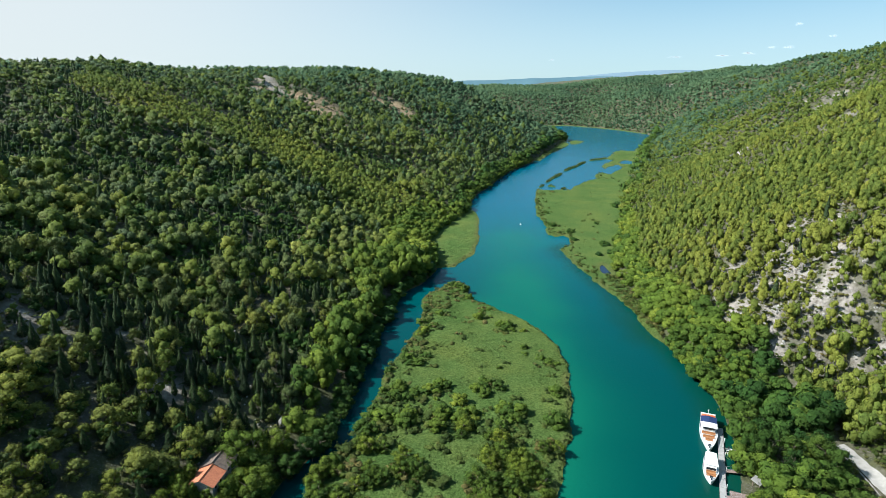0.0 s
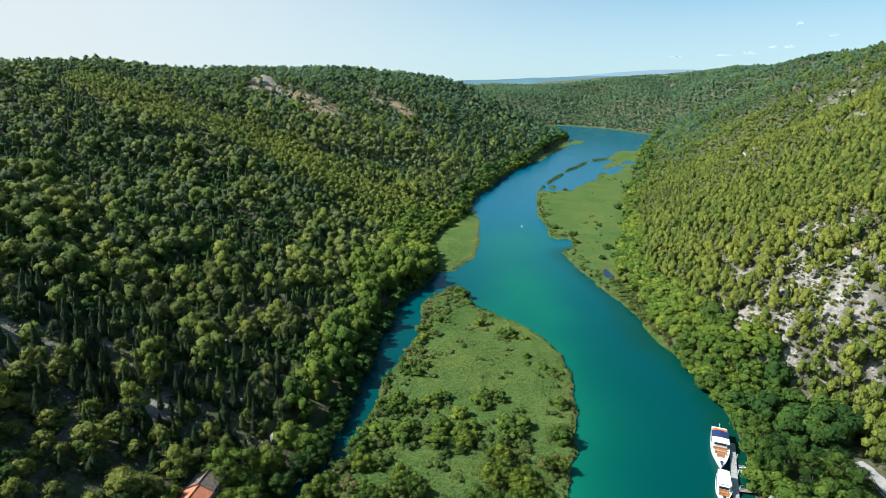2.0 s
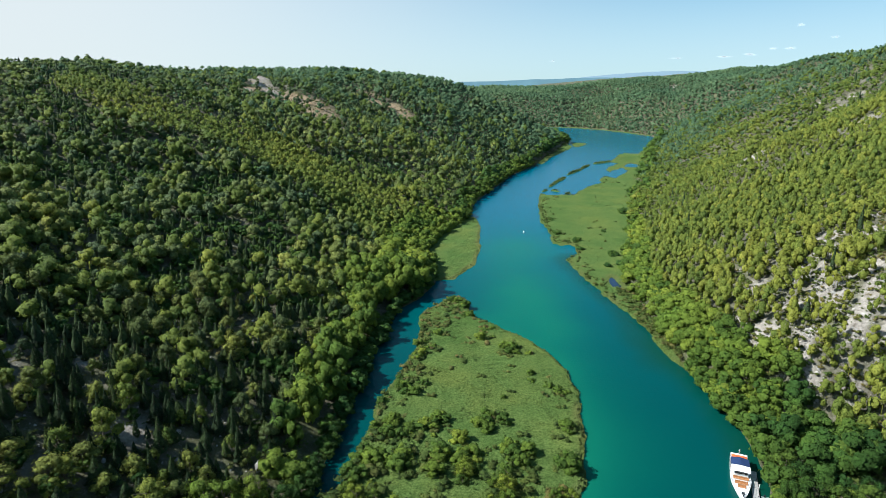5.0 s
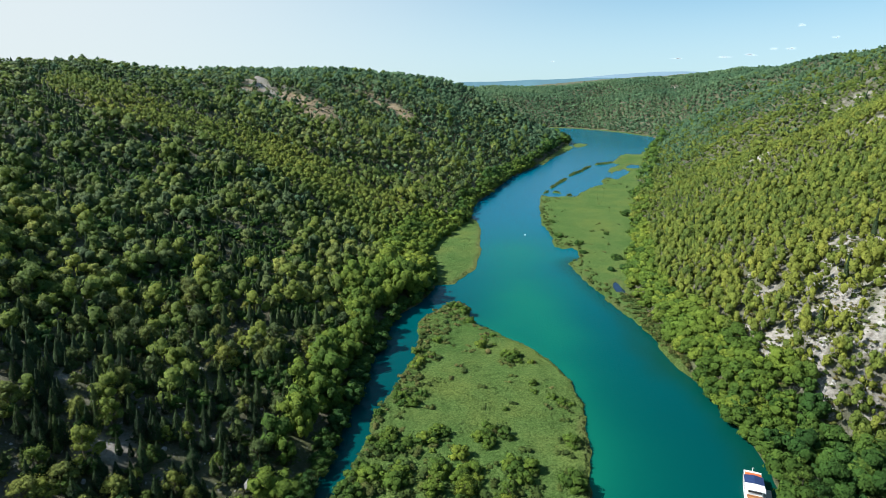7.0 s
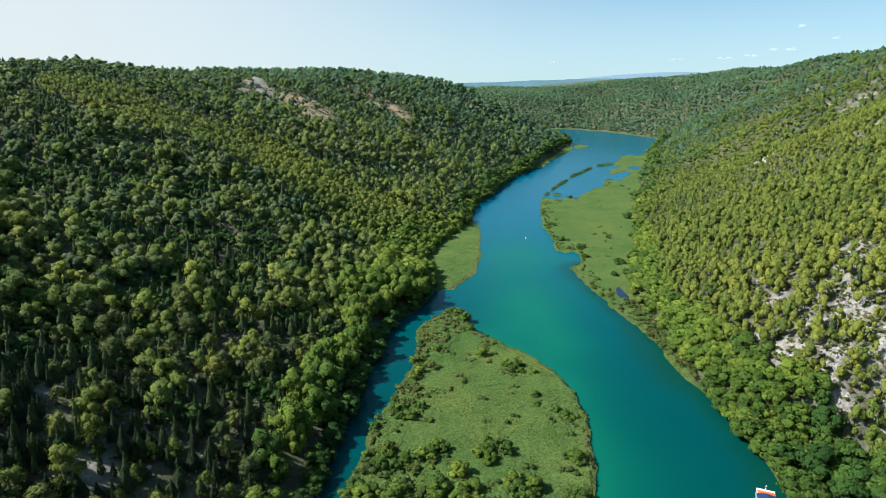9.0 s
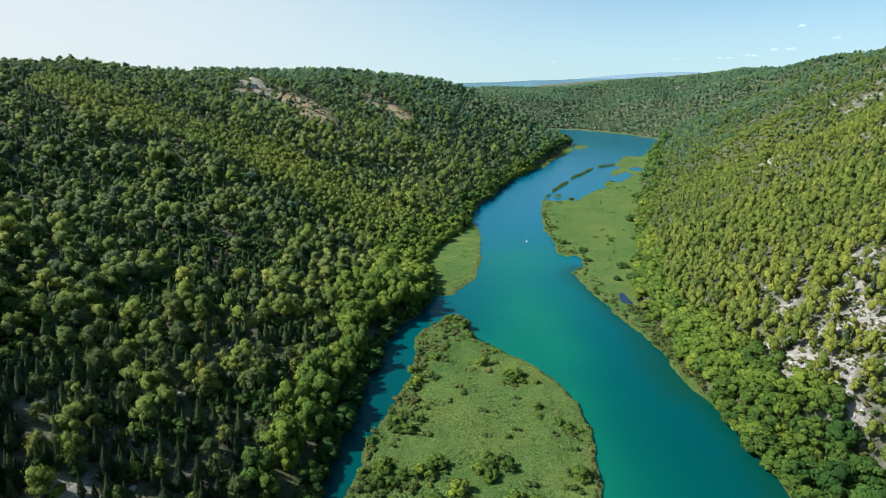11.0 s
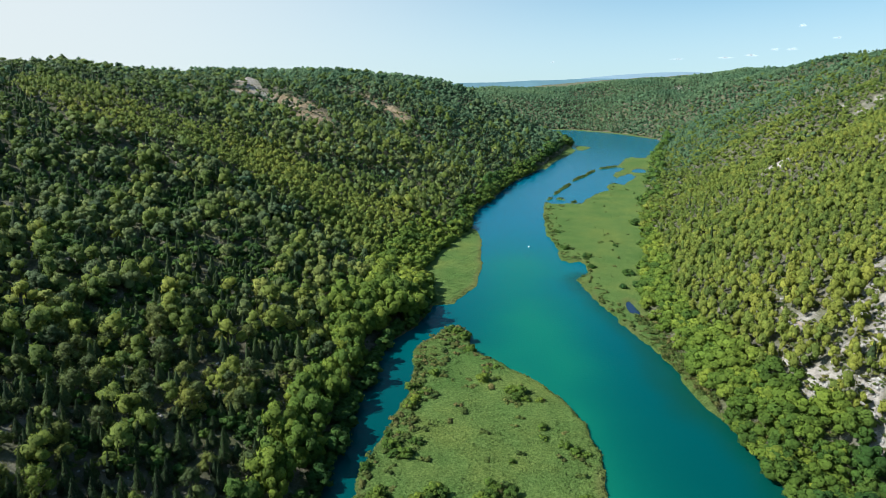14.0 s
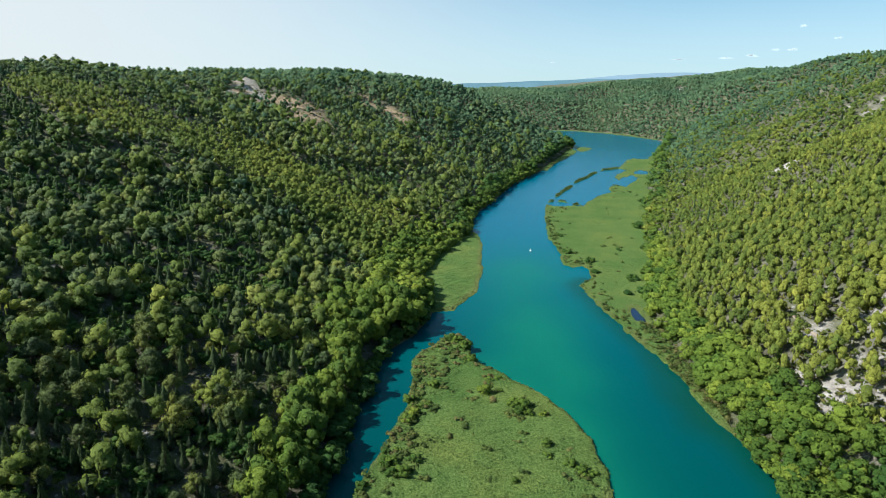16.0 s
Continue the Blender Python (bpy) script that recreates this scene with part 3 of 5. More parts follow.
def crown(kind, r, detail):
    """A crown one unit high and, but for cypresses, about one unit wide, of leaf clumps with loose sprays; triangles."""
    if kind == "cypress":
        return spire(r, detail)
    count = {"pine": (15, 7, 3, 3), "slope_pine": (14, 5, 3, 3), "broadleaf": (17, 8, 4, 3), "oak": (18, 10, 4, 3), "shrub": (5, 2, 2, 2), "holm_oak": (14, 6, 3, 2)}[kind][detail]
    leaves = 7 if kind == "shrub" and detail < 2 else (52 if kind in ("oak", "broadleaf") else 38, 17, 6, 3)[detail]
    V, F, N = [], [], []
    base = 0
    heart = np.array([0, 0, 0.25 if kind == "shrub" else 0.42])
    lop = r.uniform(-0.12, 0.12, 2)
    for i in range(count):
        u = (i + r.uniform(0.1, 0.9)) / count
        ang = i * 2.399 + r.uniform(-0.5, 0.5)
        if kind == "pine":
            rad = 0.40 * math.sqrt(u) * r.uniform(0.7, 1.05)
            c = np.array([math.cos(ang) * rad + lop[0], math.sin(ang) * rad + lop[1], 0.82 - 0.56 * u * r.uniform(0.6, 1.1)])
            size = r.uniform(0.12, 0.25) * (1.0, 1.18, 1.4, 1.6)[detail]
        elif kind == "slope_pine":
            rad = (0.08 + 0.32 * u) * r.uniform(0.6, 1.15)
            c = np.array([math.cos(ang) * rad + lop[0] * u, math.sin(ang) * rad + lop[1] * u, 0.88 - 0.66 * u * r.uniform(0.75, 1.1)])
            size = r.uniform(0.11, 0.22) * (1.0, 1.3, 1.45, 1.6)[detail]
        elif kind in ("broadleaf", "oak", "holm_oak"):
            rad = 0.38 * math.sin(math.pi * (0.12 + 0.80 * u)) * r.uniform(0.8, 1.1)
            c = np.array([math.cos(ang) * rad + lop[0], math.sin(ang) * rad + lop[1], 0.86 - 0.66 * u + r.uniform(-0.1, 0.1)])
            size = r.uniform(0.13, 0.25) * (1.0, 1.3, 1.45, 1.6)[detail]
        else:
            rad = 0.34 * math.sqrt(u)
            c = np.array([math.cos(ang) * rad, math.sin(ang) * rad, r.uniform(0.3, 0.62)])
            size = r.uniform(0.24, 0.36)
        stretch = np.array([1, 1, r.uniform(0.78, 1.0)])
        cv, cf = (ICO_V, ICO_F) if detail == 0 or (detail == 1 and kind != "shrub") else (OCT_V, OCT_F)
        V.append(c + cv * r.uniform(0.7, 1.0, (len(cv), 1)) * size * stretch * (0.80, 0.98, 1.0, 1.0)[detail])
        body = c - heart
        N.append(cv * 0.9 + (0.3, 0.5, 0.9, 1.1)[detail] * body / (np.linalg.norm(body) + 0.01))
        F.append(cf + base)
        base += len(cv)
        out = r.normal(0, 1, (leaves, 3))
        out[:, 2] = np.abs(out[:, 2]) * 0.9 - 0.35
        out /= np.linalg.norm(out, axis=1)[:, None]
        p = c + out * size * stretch * r.uniform(0.74, 1.12, (leaves, 1))
        side = np.cross(out, r.normal(0, 1, (leaves, 3)))
        side /= np.linalg.norm(side, axis=1)[:, None]
        up = np.cross(side, out) * 0.8 + out * r.uniform(-0.5, 0.6, (leaves, 1))
        s = size * r.uniform(0.30, 0.62, (leaves, 1)) * (0.38, 0.70, 1.0, 1.2)[detail]
        tri = np.stack([p - side * s * 0.75 - up * s * 0.5, p + side * s * 0.75 - up * s * 0.4, p + up * s], 1)
        turned = np.sum(np.cross(tri[:, 1] - tri[:, 0], tri[:, 2] - tri[:, 0]) * out, 1) < 0
        tri[turned] = tri[turned][:, ::-1]
        V.append(tri.reshape(-1, 3))
        whole = p - heart
        whole = whole / np.linalg.norm(whole, axis=1)[:, None]
        N.append(np.repeat(out * (0.9, 0.9, 0.8, 0.8)[detail] + whole * (0.4, 0.5, 0.9, 1.0)[detail] + r.normal(0, (0.26, 0.24, 0.2, 0.15)[detail], (leaves, 3)), 3, axis=0))
        F.append(np.arange(3 * leaves).reshape(-1, 3) + base)
        base += 3 * leaves
    N = np.concatenate(N) + (0, 0, (0.1, 0.25, 0.4, 0.5)[detail])
    return np.concatenate(V), np.concatenate(F), N / np.linalg.norm(N, axis=1)[:, None]


def stem(r, sides, top=0.75, limbs=0):
    """A tapered, bent trunk of unit height with a few limbs."""
    V, F = [], []

    def tube(a, b, ra, rb):
        a, b = np.array(a, float), np.array(b, float)
        w = b - a
        u = np.cross(w, (0.3, 1, 0.1)); u /= np.linalg.norm(u)
        v = np.cross(w, u); v /= np.linalg.norm(v)
        k = sum(len(q) for q in V)
        an = np.arange(sides) * 2 * math.pi / sides
        ring = np.outer(np.cos(an), u) + np.outer(np.sin(an), v)
        V.append(np.concatenate([a + ring * ra, b + ring * rb]))
        for i in range(sides):
            j = (i + 1) % sides
            F.append((k + i, k + j, k + sides + j)); F.append((k + i, k + sides + j, k + sides + i))

    bend = r.uniform(-0.06, 0.06, 2)
    mid = (bend[0], bend[1], top * 0.55)
    tube((0, 0, -0.12), mid, 0.035, 0.024)
    tube(mid, (0, 0, top), 0.024, 0.008)
    for i in range(limbs):
        a = i * 2.4 + r.uniform(0, 1)
        tube((bend[0], bend[1], top * (0.5 + 0.07 * i)), (math.cos(a) * 0.28, math.sin(a) * 0.28, top * (0.72 + 0.07 * i)), 0.014, 0.005)
    return np.concatenate(V), np.array(F)


def placed(spacing, x0, x1, y0, y1):
    """Points of a shaken grid on dry land that the valley shows, with height, metres to the river and side."""
    xs, ys = np.arange(x0, x1, spacing), np.arange(y0, y1, spacing)
    X, Y = np.meshgrid(xs, ys)
    x = (X + rng.uniform(-0.46, 0.46, X.shape) * spacing).ravel()
    y = (Y + rng.uniform(-0.46, 0.46, X.shape) * spacing).ravel()
    h, d, west, wet = land(x, y)
    ok = ~wet & (np.abs(x) < (y + 40) * 0.98)
    return [v[ok] for v in (x, y, h, d, west)]


FOREST = {"pine": [], "slope_pine": [], "cypress": [], "broadleaf": [], "oak": [], "holm_oak": [], "shrub": []}   # rows of x, y, z, width, height, tint


def plant(kind, x, y, z, w, h, keep, lean=0.0):
    """lean: tint shift to lighter, yellower leaves; some stands carry sun or haze in it."""
    FOREST[kind].append(np.stack([x, y, z, w, h, 0 * x + lean], 1)[keep])


YOUNG = [(-265, 398), (-215, 402), (-165, 412), (-125, 396), (-95, 386), (-62, 368)]


def wood(spacing, x0, x1, y0, y1, limit, grow, young=False):
    x, y, z, d, west = placed(spacing, x0, x1, y0, y1)
    n = len(x)
    r1, r2, r3 = rng.uniform(0, 1, n), rng.uniform(0, 1, n), rng.uniform(0, 1, n)
    stony, straw = bare(x, y), dry(x, y)
    open_ = fbm(x, y, 70, 3, 91)
    near = d < limit + 40 * west
    road = (road_dist(x, y) < 5.4 + grow) | (line_dist(x, y, FOOTPATH) < 1.6) | ((x > 88.5) & (x < 100) & (y > 122) & (y < 150))
    yard = (np.hypot((x + 64.8) / 0.66, y - 106.5) < 12.8) | blob_yard(x, y)
    band = line_dist(x, y, YOUNG) < 34 + 12 * open_
    free = near & ~road & ~yard & (r2 > np.clip(stony - 0.24, 0, 1) * 1.2) & (r2 > np.minimum(1.2 * straw, 0.90)) & (band if young else ~band)
    shore = (d < 11 + 5 * open_) & (y < 1000) & (west | (y < 430) | (r1 < 0.35))
    park = ~west & (y < 215) & (d < np.interp(y, [150, 178, 200], [28, 22, 13]) + 5 * open_)
    leafy = shore | park | (west & (y > 150) & (y < 275) & (d < 15 + 6 * open_)) | (west & (y > 255) & (y < 420) & (d < 25)) | (~west & (d < np.where(y < 262, 11, 9) + 6 * open_) & (y < 420) & ((y < 262) | (r2 < 0.6)))
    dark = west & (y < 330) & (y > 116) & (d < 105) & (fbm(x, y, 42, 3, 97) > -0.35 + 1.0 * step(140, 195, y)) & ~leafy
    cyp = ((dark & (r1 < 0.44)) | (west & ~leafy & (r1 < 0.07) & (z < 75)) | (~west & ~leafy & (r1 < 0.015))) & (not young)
    size = np.where(west, 0.58 + 0.74 * r3, 0.68 + 0.42 * r3) * (1 + 0.15 * open_)
    wide = spacing * (1.2 if young else np.where(west, 1.2, 1.05)) * (1 + 0.3 * step(560, 900, y) + 0.22 * step(1000, 1150, y)) * size * np.where(west & (y < 121), 1.1, np.where(west & (y < 160), 0.92, 1.0)) * (1 - 0.3 * stony)
    # tint shift: sunlit near trees, slope shade and distance haze are partly painted in
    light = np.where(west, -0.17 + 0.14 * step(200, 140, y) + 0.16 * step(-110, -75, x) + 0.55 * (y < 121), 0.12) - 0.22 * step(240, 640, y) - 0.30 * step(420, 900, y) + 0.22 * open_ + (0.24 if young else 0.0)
    gap = west & (y > 150) & (y < 480) & (fbm(x, y, 15, 2, 95) > 0.30)          # hollows filled with slender dark trees
    feathery = west & (rng.uniform(0, 1, n) < 0.38)
    # share of trees with haze in their leaf colour, growing up the valley
    hazed = rng.uniform(0, 1, n) + young < 0.90 * step(430, 900, y) + 0.1 * step(1000, 1150, y) + np.where(west & (y > 330), 0.06, 0.0)
    grove = (park & (y < 190) & (fbm(x, y, 18, 2, 88) > -0.35) & (r1 < 0.7)) | (shore & (y > 420) & (fbm(x, y, 34, 2, 89) > 0.3))
    high = west & (y > 145) & (y < 290)
    full = np.where(west, 1.0, 1.5)
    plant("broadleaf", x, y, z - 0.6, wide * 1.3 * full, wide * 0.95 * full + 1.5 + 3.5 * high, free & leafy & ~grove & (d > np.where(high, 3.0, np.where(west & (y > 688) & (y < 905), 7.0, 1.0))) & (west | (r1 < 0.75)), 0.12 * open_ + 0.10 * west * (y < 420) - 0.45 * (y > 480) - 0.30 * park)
    mass = np.where(park, 1.15 + 0.75 * r3, 1.35)
    plant("oak", x, y, z - 0.6, wide * mass, wide * mass * np.where(park, 0.9, 0.8) + 1.5, free & leafy & grove & (d > np.where(west & (y > 688) & (y < 905), 7.0, 1.0)), 0.6 * (r2 - 0.45))
    plant("cypress", x, y, z - 0.2, wide * 1.5, 4.5 + 4.5 * r2 * (0.6 + r3), free & ~leafy & cyp)
    plant("cypress", x + 2.6, y + 1.8 * r3, z - 0.5, wide * 1.3, 3.5 + 4.0 * r3, free & dark & (r1 < 0.24))
    pines = free & ~leafy & ~cyp & ~hazed & west & (~dark | (r2 > 0.25)) & (not young)
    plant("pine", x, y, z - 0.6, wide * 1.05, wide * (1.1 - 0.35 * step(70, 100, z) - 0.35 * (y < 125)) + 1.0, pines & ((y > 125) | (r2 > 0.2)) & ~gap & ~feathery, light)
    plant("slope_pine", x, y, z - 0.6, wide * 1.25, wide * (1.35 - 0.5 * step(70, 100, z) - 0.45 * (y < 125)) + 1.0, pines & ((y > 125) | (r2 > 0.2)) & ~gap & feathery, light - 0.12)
    plant("cypress", x, y, z - 0.3, wide * 1.5, 3.0 + 4.0 * r3, pines & gap & (r1 < 0.7))
    plant("cypress", x + 2.3, y + 2.2 * r2, z - 0.3, wide * 1.5, 2.5 + 3.5 * r1, pines & gap & (r3 < 0.45))
    plant("oak", x - 1.8, y + 1.5 - 3.0 * r1, z - 0.5, wide * 0.75, wide * 0.6, pines & gap & (r1 > 0.2), -0.1)
    plant("oak", x + 2.0, y - 2.2, z - 0.5, wide * 0.6, wide * 0.5, pines & (gap | (r3 > 0.6)), -0.1)
    plant("slope_pine", x, y, z - 0.6, wide * (1.32 - 0.2 * step(0.2, 0.5, stony)), wide * np.where(west, 1.3, 1.9 - 0.90 * step(280, 600, y)) + 1.0, free & ~leafy & ~cyp & ~hazed & (~west | young), light)
    plant("holm_oak", x, y, z - 0.6, wide * 1.05, wide * (0.95 - 0.12 * step(600, 900, y)) + 0.9, free & ~leafy & ~cyp & hazed, 0.15 * open_)
    if y0 < 480 and not young:
        plant("shrub", x + spacing * 0.45, y + spacing * 0.4, z - 0.2, wide * 0.6, wide * 0.36, near & ~road & ~yard & (d > 2) & (r3 < np.where(west, 0.4, 0.7) + 0.4 * stony), np.where(west, 0.0, 0.40))


# the gravel road, lawn and house site, which stay free of trees
ROAD = [(95, 147), (96.5, 144), (97.5, 138), (97.5, 130), (97, 110), (95, 60), (95, -100)]
FOOTPATH = [(97.4, 258), (97, 254.5), (95.7, 241), (96.5, 227), (97, 222)]


def road_dist(x, y):
    return line_dist(x, y, ROAD)


def blob_yard(x, y):
    return np.hypot((x - 90.5) / 4.5, (y - 119) / 7) < 1


wood(5.0, -340, 0, 70, 480, 310, 0.0)
wood(3.2, -290, -15, 300, 480, 310, 0.0, True)
wood(3.7, 40, 300, 90, 480, 290, 0.0)
wood(5.0, 92, 150, 90, 178, 400, 0.0)
wood(5.6, -420, 520, 480, 800, 285, 0.5)
wood(6.0, -420, 680, 800, 1120, 290, 1.0)
wood(5.4, -260, 820, 1120, 1540, 320, 1.0)

# cypresses crowd the foot of the shady slope
x, y, z, d, west = placed(3.3, -150, -45, 100, 300)
keep = west & (d > 14) & (d < 100) & (fbm(x, y, 42, 3, 97) > -0.05) & (bare(x, y) < 0.3) & (np.hypot((x + 61.5) / 0.8, y - 103.5) > 14)
keep &= y > 118
keep &= rng.uniform(0, 1, len(x)) < 0.50 * step(195, 140, y)
plant("cypress", x, y, z - 0.3, rng.uniform(5.5, 10.0, len(x)), rng.uniform(3.5, 8.0, len(x)), keep)
keep = west & (d > 6) & (rng.uniform(0, 1, len(x)) < 0.4)
plant("shrub", x + 1.2, y, z - 0.2, rng.uniform(1.8, 4.0, len(x)), rng.uniform(1.0, 2.2, len(x)), keep)

# a close row of trees leaning over the water's edge
for bank, y1, gap in ((LEFT_BANK, 930, 2.9), (RIGHT_BANK, 210, 3.2)):
    pts = np.array(bank, float)
    run = np.r_[0, np.cumsum(np.hypot(*np.diff(pts, axis=0).T))]
    at = np.arange(0, run[-1], gap)
    x, y = np.interp(at, run, pts[:, 0]), np.interp(at, run, pts[:, 1])
    x, y = x + rng.uniform(-1.6, 1.6, len(x)), y + rng.uniform(-1.0, 1.0, len(x))
    x = x + (-1.4 + 2.6 * (y > 118) * (y < 262) if bank is LEFT_BANK else np.where(y > 160, -0.9, 1.2))
    tall = (bank is LEFT_BANK) & (y > 140) & (y < 285)
    w = rng.uniform(4.5, 7.5, len(x)) * (1 + 0.2 * (y > 500))
    edge = (y > 75) & (y < y1) & (np.abs(y - 127) > (3 if bank is RIGHT_BANK else -1)) & ((y < 688) | (y > 905))
    # dark green oaks here; their lowered tint also carries the bank's shade
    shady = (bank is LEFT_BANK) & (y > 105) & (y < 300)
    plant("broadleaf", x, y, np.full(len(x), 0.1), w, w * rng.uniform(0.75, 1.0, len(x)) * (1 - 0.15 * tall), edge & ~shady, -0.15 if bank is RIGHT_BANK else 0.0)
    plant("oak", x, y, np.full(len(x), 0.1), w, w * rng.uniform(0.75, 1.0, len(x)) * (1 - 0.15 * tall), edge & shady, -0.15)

# bushes round the house, under the eaves
for cx, cy, sx, sy, n in ((-66, 103.8, 3.0, 0.8, 16), (-61.3, 109, 0.5, 3.0, 16), (-71.2, 108, 0.8, 3.5, 8), (-61, 114, 0.8, 2.5, 8)):
    x, y = cx + rng.normal(0, sx, n), cy + rng.normal(0, sy, n)
    s = rng.uniform(2.8, 4.6, n)
    plant("broadleaf", x, y, land(x, y)[0] - 0.3, s, s * rng.uniform(0.95, 1.3, n), (np.abs(x + 66) > 3.9) | (y < 104.8), 0.2)
# small trees round the landing's shelter, and where the park meets the slope
for cx, cy, sx, sy, n in ((71.5, 131.0, 1.2, 1.6, 6), (72.5, 126, 1.5, 2.0, 6), (88, 187, 2.0, 3.0, 6)):
    x, y = cx + rng.normal(0, sx, n), cy + rng.normal(0, sy, n)
    s = rng.uniform(3.2, 5.4, n)
    plant("broadleaf", x, y, land(x, y)[0] - 0.4, s, s * rng.uniform(0.9, 1.2, n), np.ones(n, bool), 0.0)
# scrub on the road's verges
n = 900
x, y = rng.uniform(84, 112, n), rng.uniform(100, 152, n)
far = road_dist(x, y)
s = rng.uniform(1.2, 3.2, n)
plant("shrub", x, y, land(x, y)[0] - 0.2, s, s * 0.7, (far > 3.2) & (far < 8) & ~blob_yard(x, y), 0.15)
# bushes on the island and marsh
CLUMPS = [(-29, 162, 5.2), (-24, 148, 5.6), (-17, 164, 5.6), (-14, 148, 5.2), (-6, 150, 5.9), (6, 151, 6.3), (3, 136, 5.6), (7, 128, 6.3), (-1, 169, 4.9), (-27, 213, 6.4), (-27, 186, 5.8), (21, 167, 3.4), (20, 151, 3.9), (17, 136, 4.3), (14, 123, 4.3), (-19, 124, 5.3), (-32, 138, 5.0), (-31, 119, 5.2), (-43, 117, 5.6), (-36, 113, 4.5), (-2, 117, 6.0), (-37, 181, 4.5), (-36, 149, 2.8), (-14, 255, 6.4), (-3, 229, 3.9), (5, 216, 4.1), (8, 118, 5.1)]
HEDGE = [(-1, 221), (6, 218), (11, 214), (11, 198), (14, 192), (17, 190), (20, 186), (0, 183), (-9, 224), (-3, 233)]
n = 5000
x, y = rng.uniform(-46, 30, n), rng.uniform(80, 272, n)
d = depth_in(x, y, ISLAND)
south = step(180, 125, y)
clump = 0 * x
for cx, cy, cr in CLUMPS:
    clump = np.maximum(clump, np.exp(-(np.hypot(x - cx, (y - cy) * 0.8) / cr) ** 2))
for cx, cy in HEDGE:
    clump = np.maximum(clump, 0.9 * np.exp(-(np.hypot(x - cx, (y - cy) * 1.3) / 3.2) ** 2))
west_edge = np.exp(-line_dist(x, y, ISLAND[11:26]) / 5.5)
chance = 0.9 * clump ** 1.5 + 1.7 * west_edge * (0.5 + 0.5 * (fbm(x, y, 14, 2, 31) > 0.0)) + 0.012
chance = chance + 0.12 * np.exp(-d / 2) * (fbm(x, y, 18, 2, 35) > -0.05) + 0.03 * south
keep = (d > 0.9) & (rng.uniform(0, 1, n) < chance)
s = rng.uniform(2.0, 4.8, n) * (0.85 + 0.4 * south)
tall = rng.uniform(0, 1, n) < 0.55 * clump
plant("shrub", x, y, np.full(n, 0.6), s, s * 0.72, keep & ~tall, 0.25 * fbm(x, y, 25, 2, 36))
plant("broadleaf", x, y, np.full(n, 0.4), s * 1.1, s * 0.95, keep & tall, -0.08)
n = 10000
x, y = rng.uniform(82, 150, n), rng.uniform(118, 262, n)
z, d, west, wet = land(x, y)
keep = ~wet & (d > 9) & (rng.uniform(0, 1, n) < 0.26 + 0.14 * (bare(x, y) > 0.3)) & (road_dist(x, y) > 5)
s = rng.uniform(1.2, 3.3, n)
plant("shrub", x, y, z - 0.1, s, s * 0.7, keep, 0.1)
n = 1500
x, y = rng.uniform(30, 120, n), rng.uniform(220, 620, n)
d = depth_in(x, y, REED_RIGHT)
keep = (d > 1) & (depth_in(x, y, POND) < -1.5) & (rng.uniform(0, 1, n) < 0.5 * np.exp(-d / 2.5) + 0.05)
s = rng.uniform(1.5, 3.5, n)
plant("shrub", x, y, np.full(n, 0.6), s, s * 0.8, keep)
# a ragged dark fringe on the marsh's river side, thickest by the pond, and single bushes
n = 3000
x, y = rng.uniform(28, 62, n), rng.uniform(255, 520, n)
d = line_dist(x, y, REED_RIGHT[2:19])
keep = (depth_in(x, y, REED_RIGHT) > 0.4) & (rng.uniform(0, 1, n) < np.exp(-d / 2.6) * (0.35 + 0.65 * (fbm(x, y, 16, 2, 33) > 0.05)) + 0.7 * blob(x, y, 49, 300, 3.5, 15, 8))
keep &= depth_in(x, y, POND) < -1.0
s = rng.uniform(1.2, 3.0, n)
plant("shrub", x, y, np.full(n, 0.6), s, s * 0.8, keep, -0.1)
for cx, cy, cr in ((92, 449, 4.0), (101, 432, 5.0), (115, 531, 5.0), (69, 394, 1.6), (85, 398, 2.6), (38, 423, 2.0), (59, 321, 2.0), (49, 351, 2.0), (49, 369, 2.2), (39, 385, 2.2), (66, 341, 2.5), (76, 346, 4.0), (68, 319, 3.2)):
    n = int(4 + 2.2 * cr)
    x, y = cx + rng.normal(0, cr * 0.4, n), cy + rng.normal(0, cr * 0.6, n)
    s = rng.uniform(0.7, 1.2, n) * min(cr, 3.4) * 1.2
    plant("oak", x, y, np.full(n, 0.5), s, s * 0.95, np.ones(n, bool))

n = 3200
x, y = rng.uniform(-300, -95, n), rng.uniform(520, 720, n)
z, d, west, wet = land(x, y)
s = rng.uniform(1.5, 4.0, n)
plant("shrub", x, y, z - 0.1, s, s * 0.7, (dry(x, y) > 0.2) & (rng.uniform(0, 1, n) < 0.5), -0.1)
for ring in STRIPS:
    x0, y0, x1, y1 = *np.min(ring, 0), *np.max(ring, 0)
    n = int(1.2 * (x1 - x0) * (y1 - y0))
    x, y = rng.uniform(x0, x1, n), rng.uniform(y0, y1, n)
    keep = (depth_in(x, y, ring) + 0.5 * fbm(x, y, 7, 3, 71) > 0.5)
    s = rng.uniform(1.0, 1.9, n)
    plant("shrub", x, y, np.full(n, 0.9), s, s * 0.8, keep, -0.2)
# scrub over the narrow end of the marsh
n = 520
y = rng.uniform(205, 286, n)
x = np.interp(y, [205, 243, 286], [71, 64, 62]) + rng.uniform(-5.5, 3.5, n)
s = rng.uniform(1.4, 3.2, n)
plant("shrub", x, y, np.full(n, 0.5), s, s * 0.8, (depth_in(x, y, REED_RIGHT) > -2.5) & (depth_in(x, y, REED_RIGHT[:8] + REED_RIGHT[-3:]) > 1.2 * rng.uniform(-0.5, 1.2, n)) & (depth_in(x, y, POND) < -1.5), 0.0)
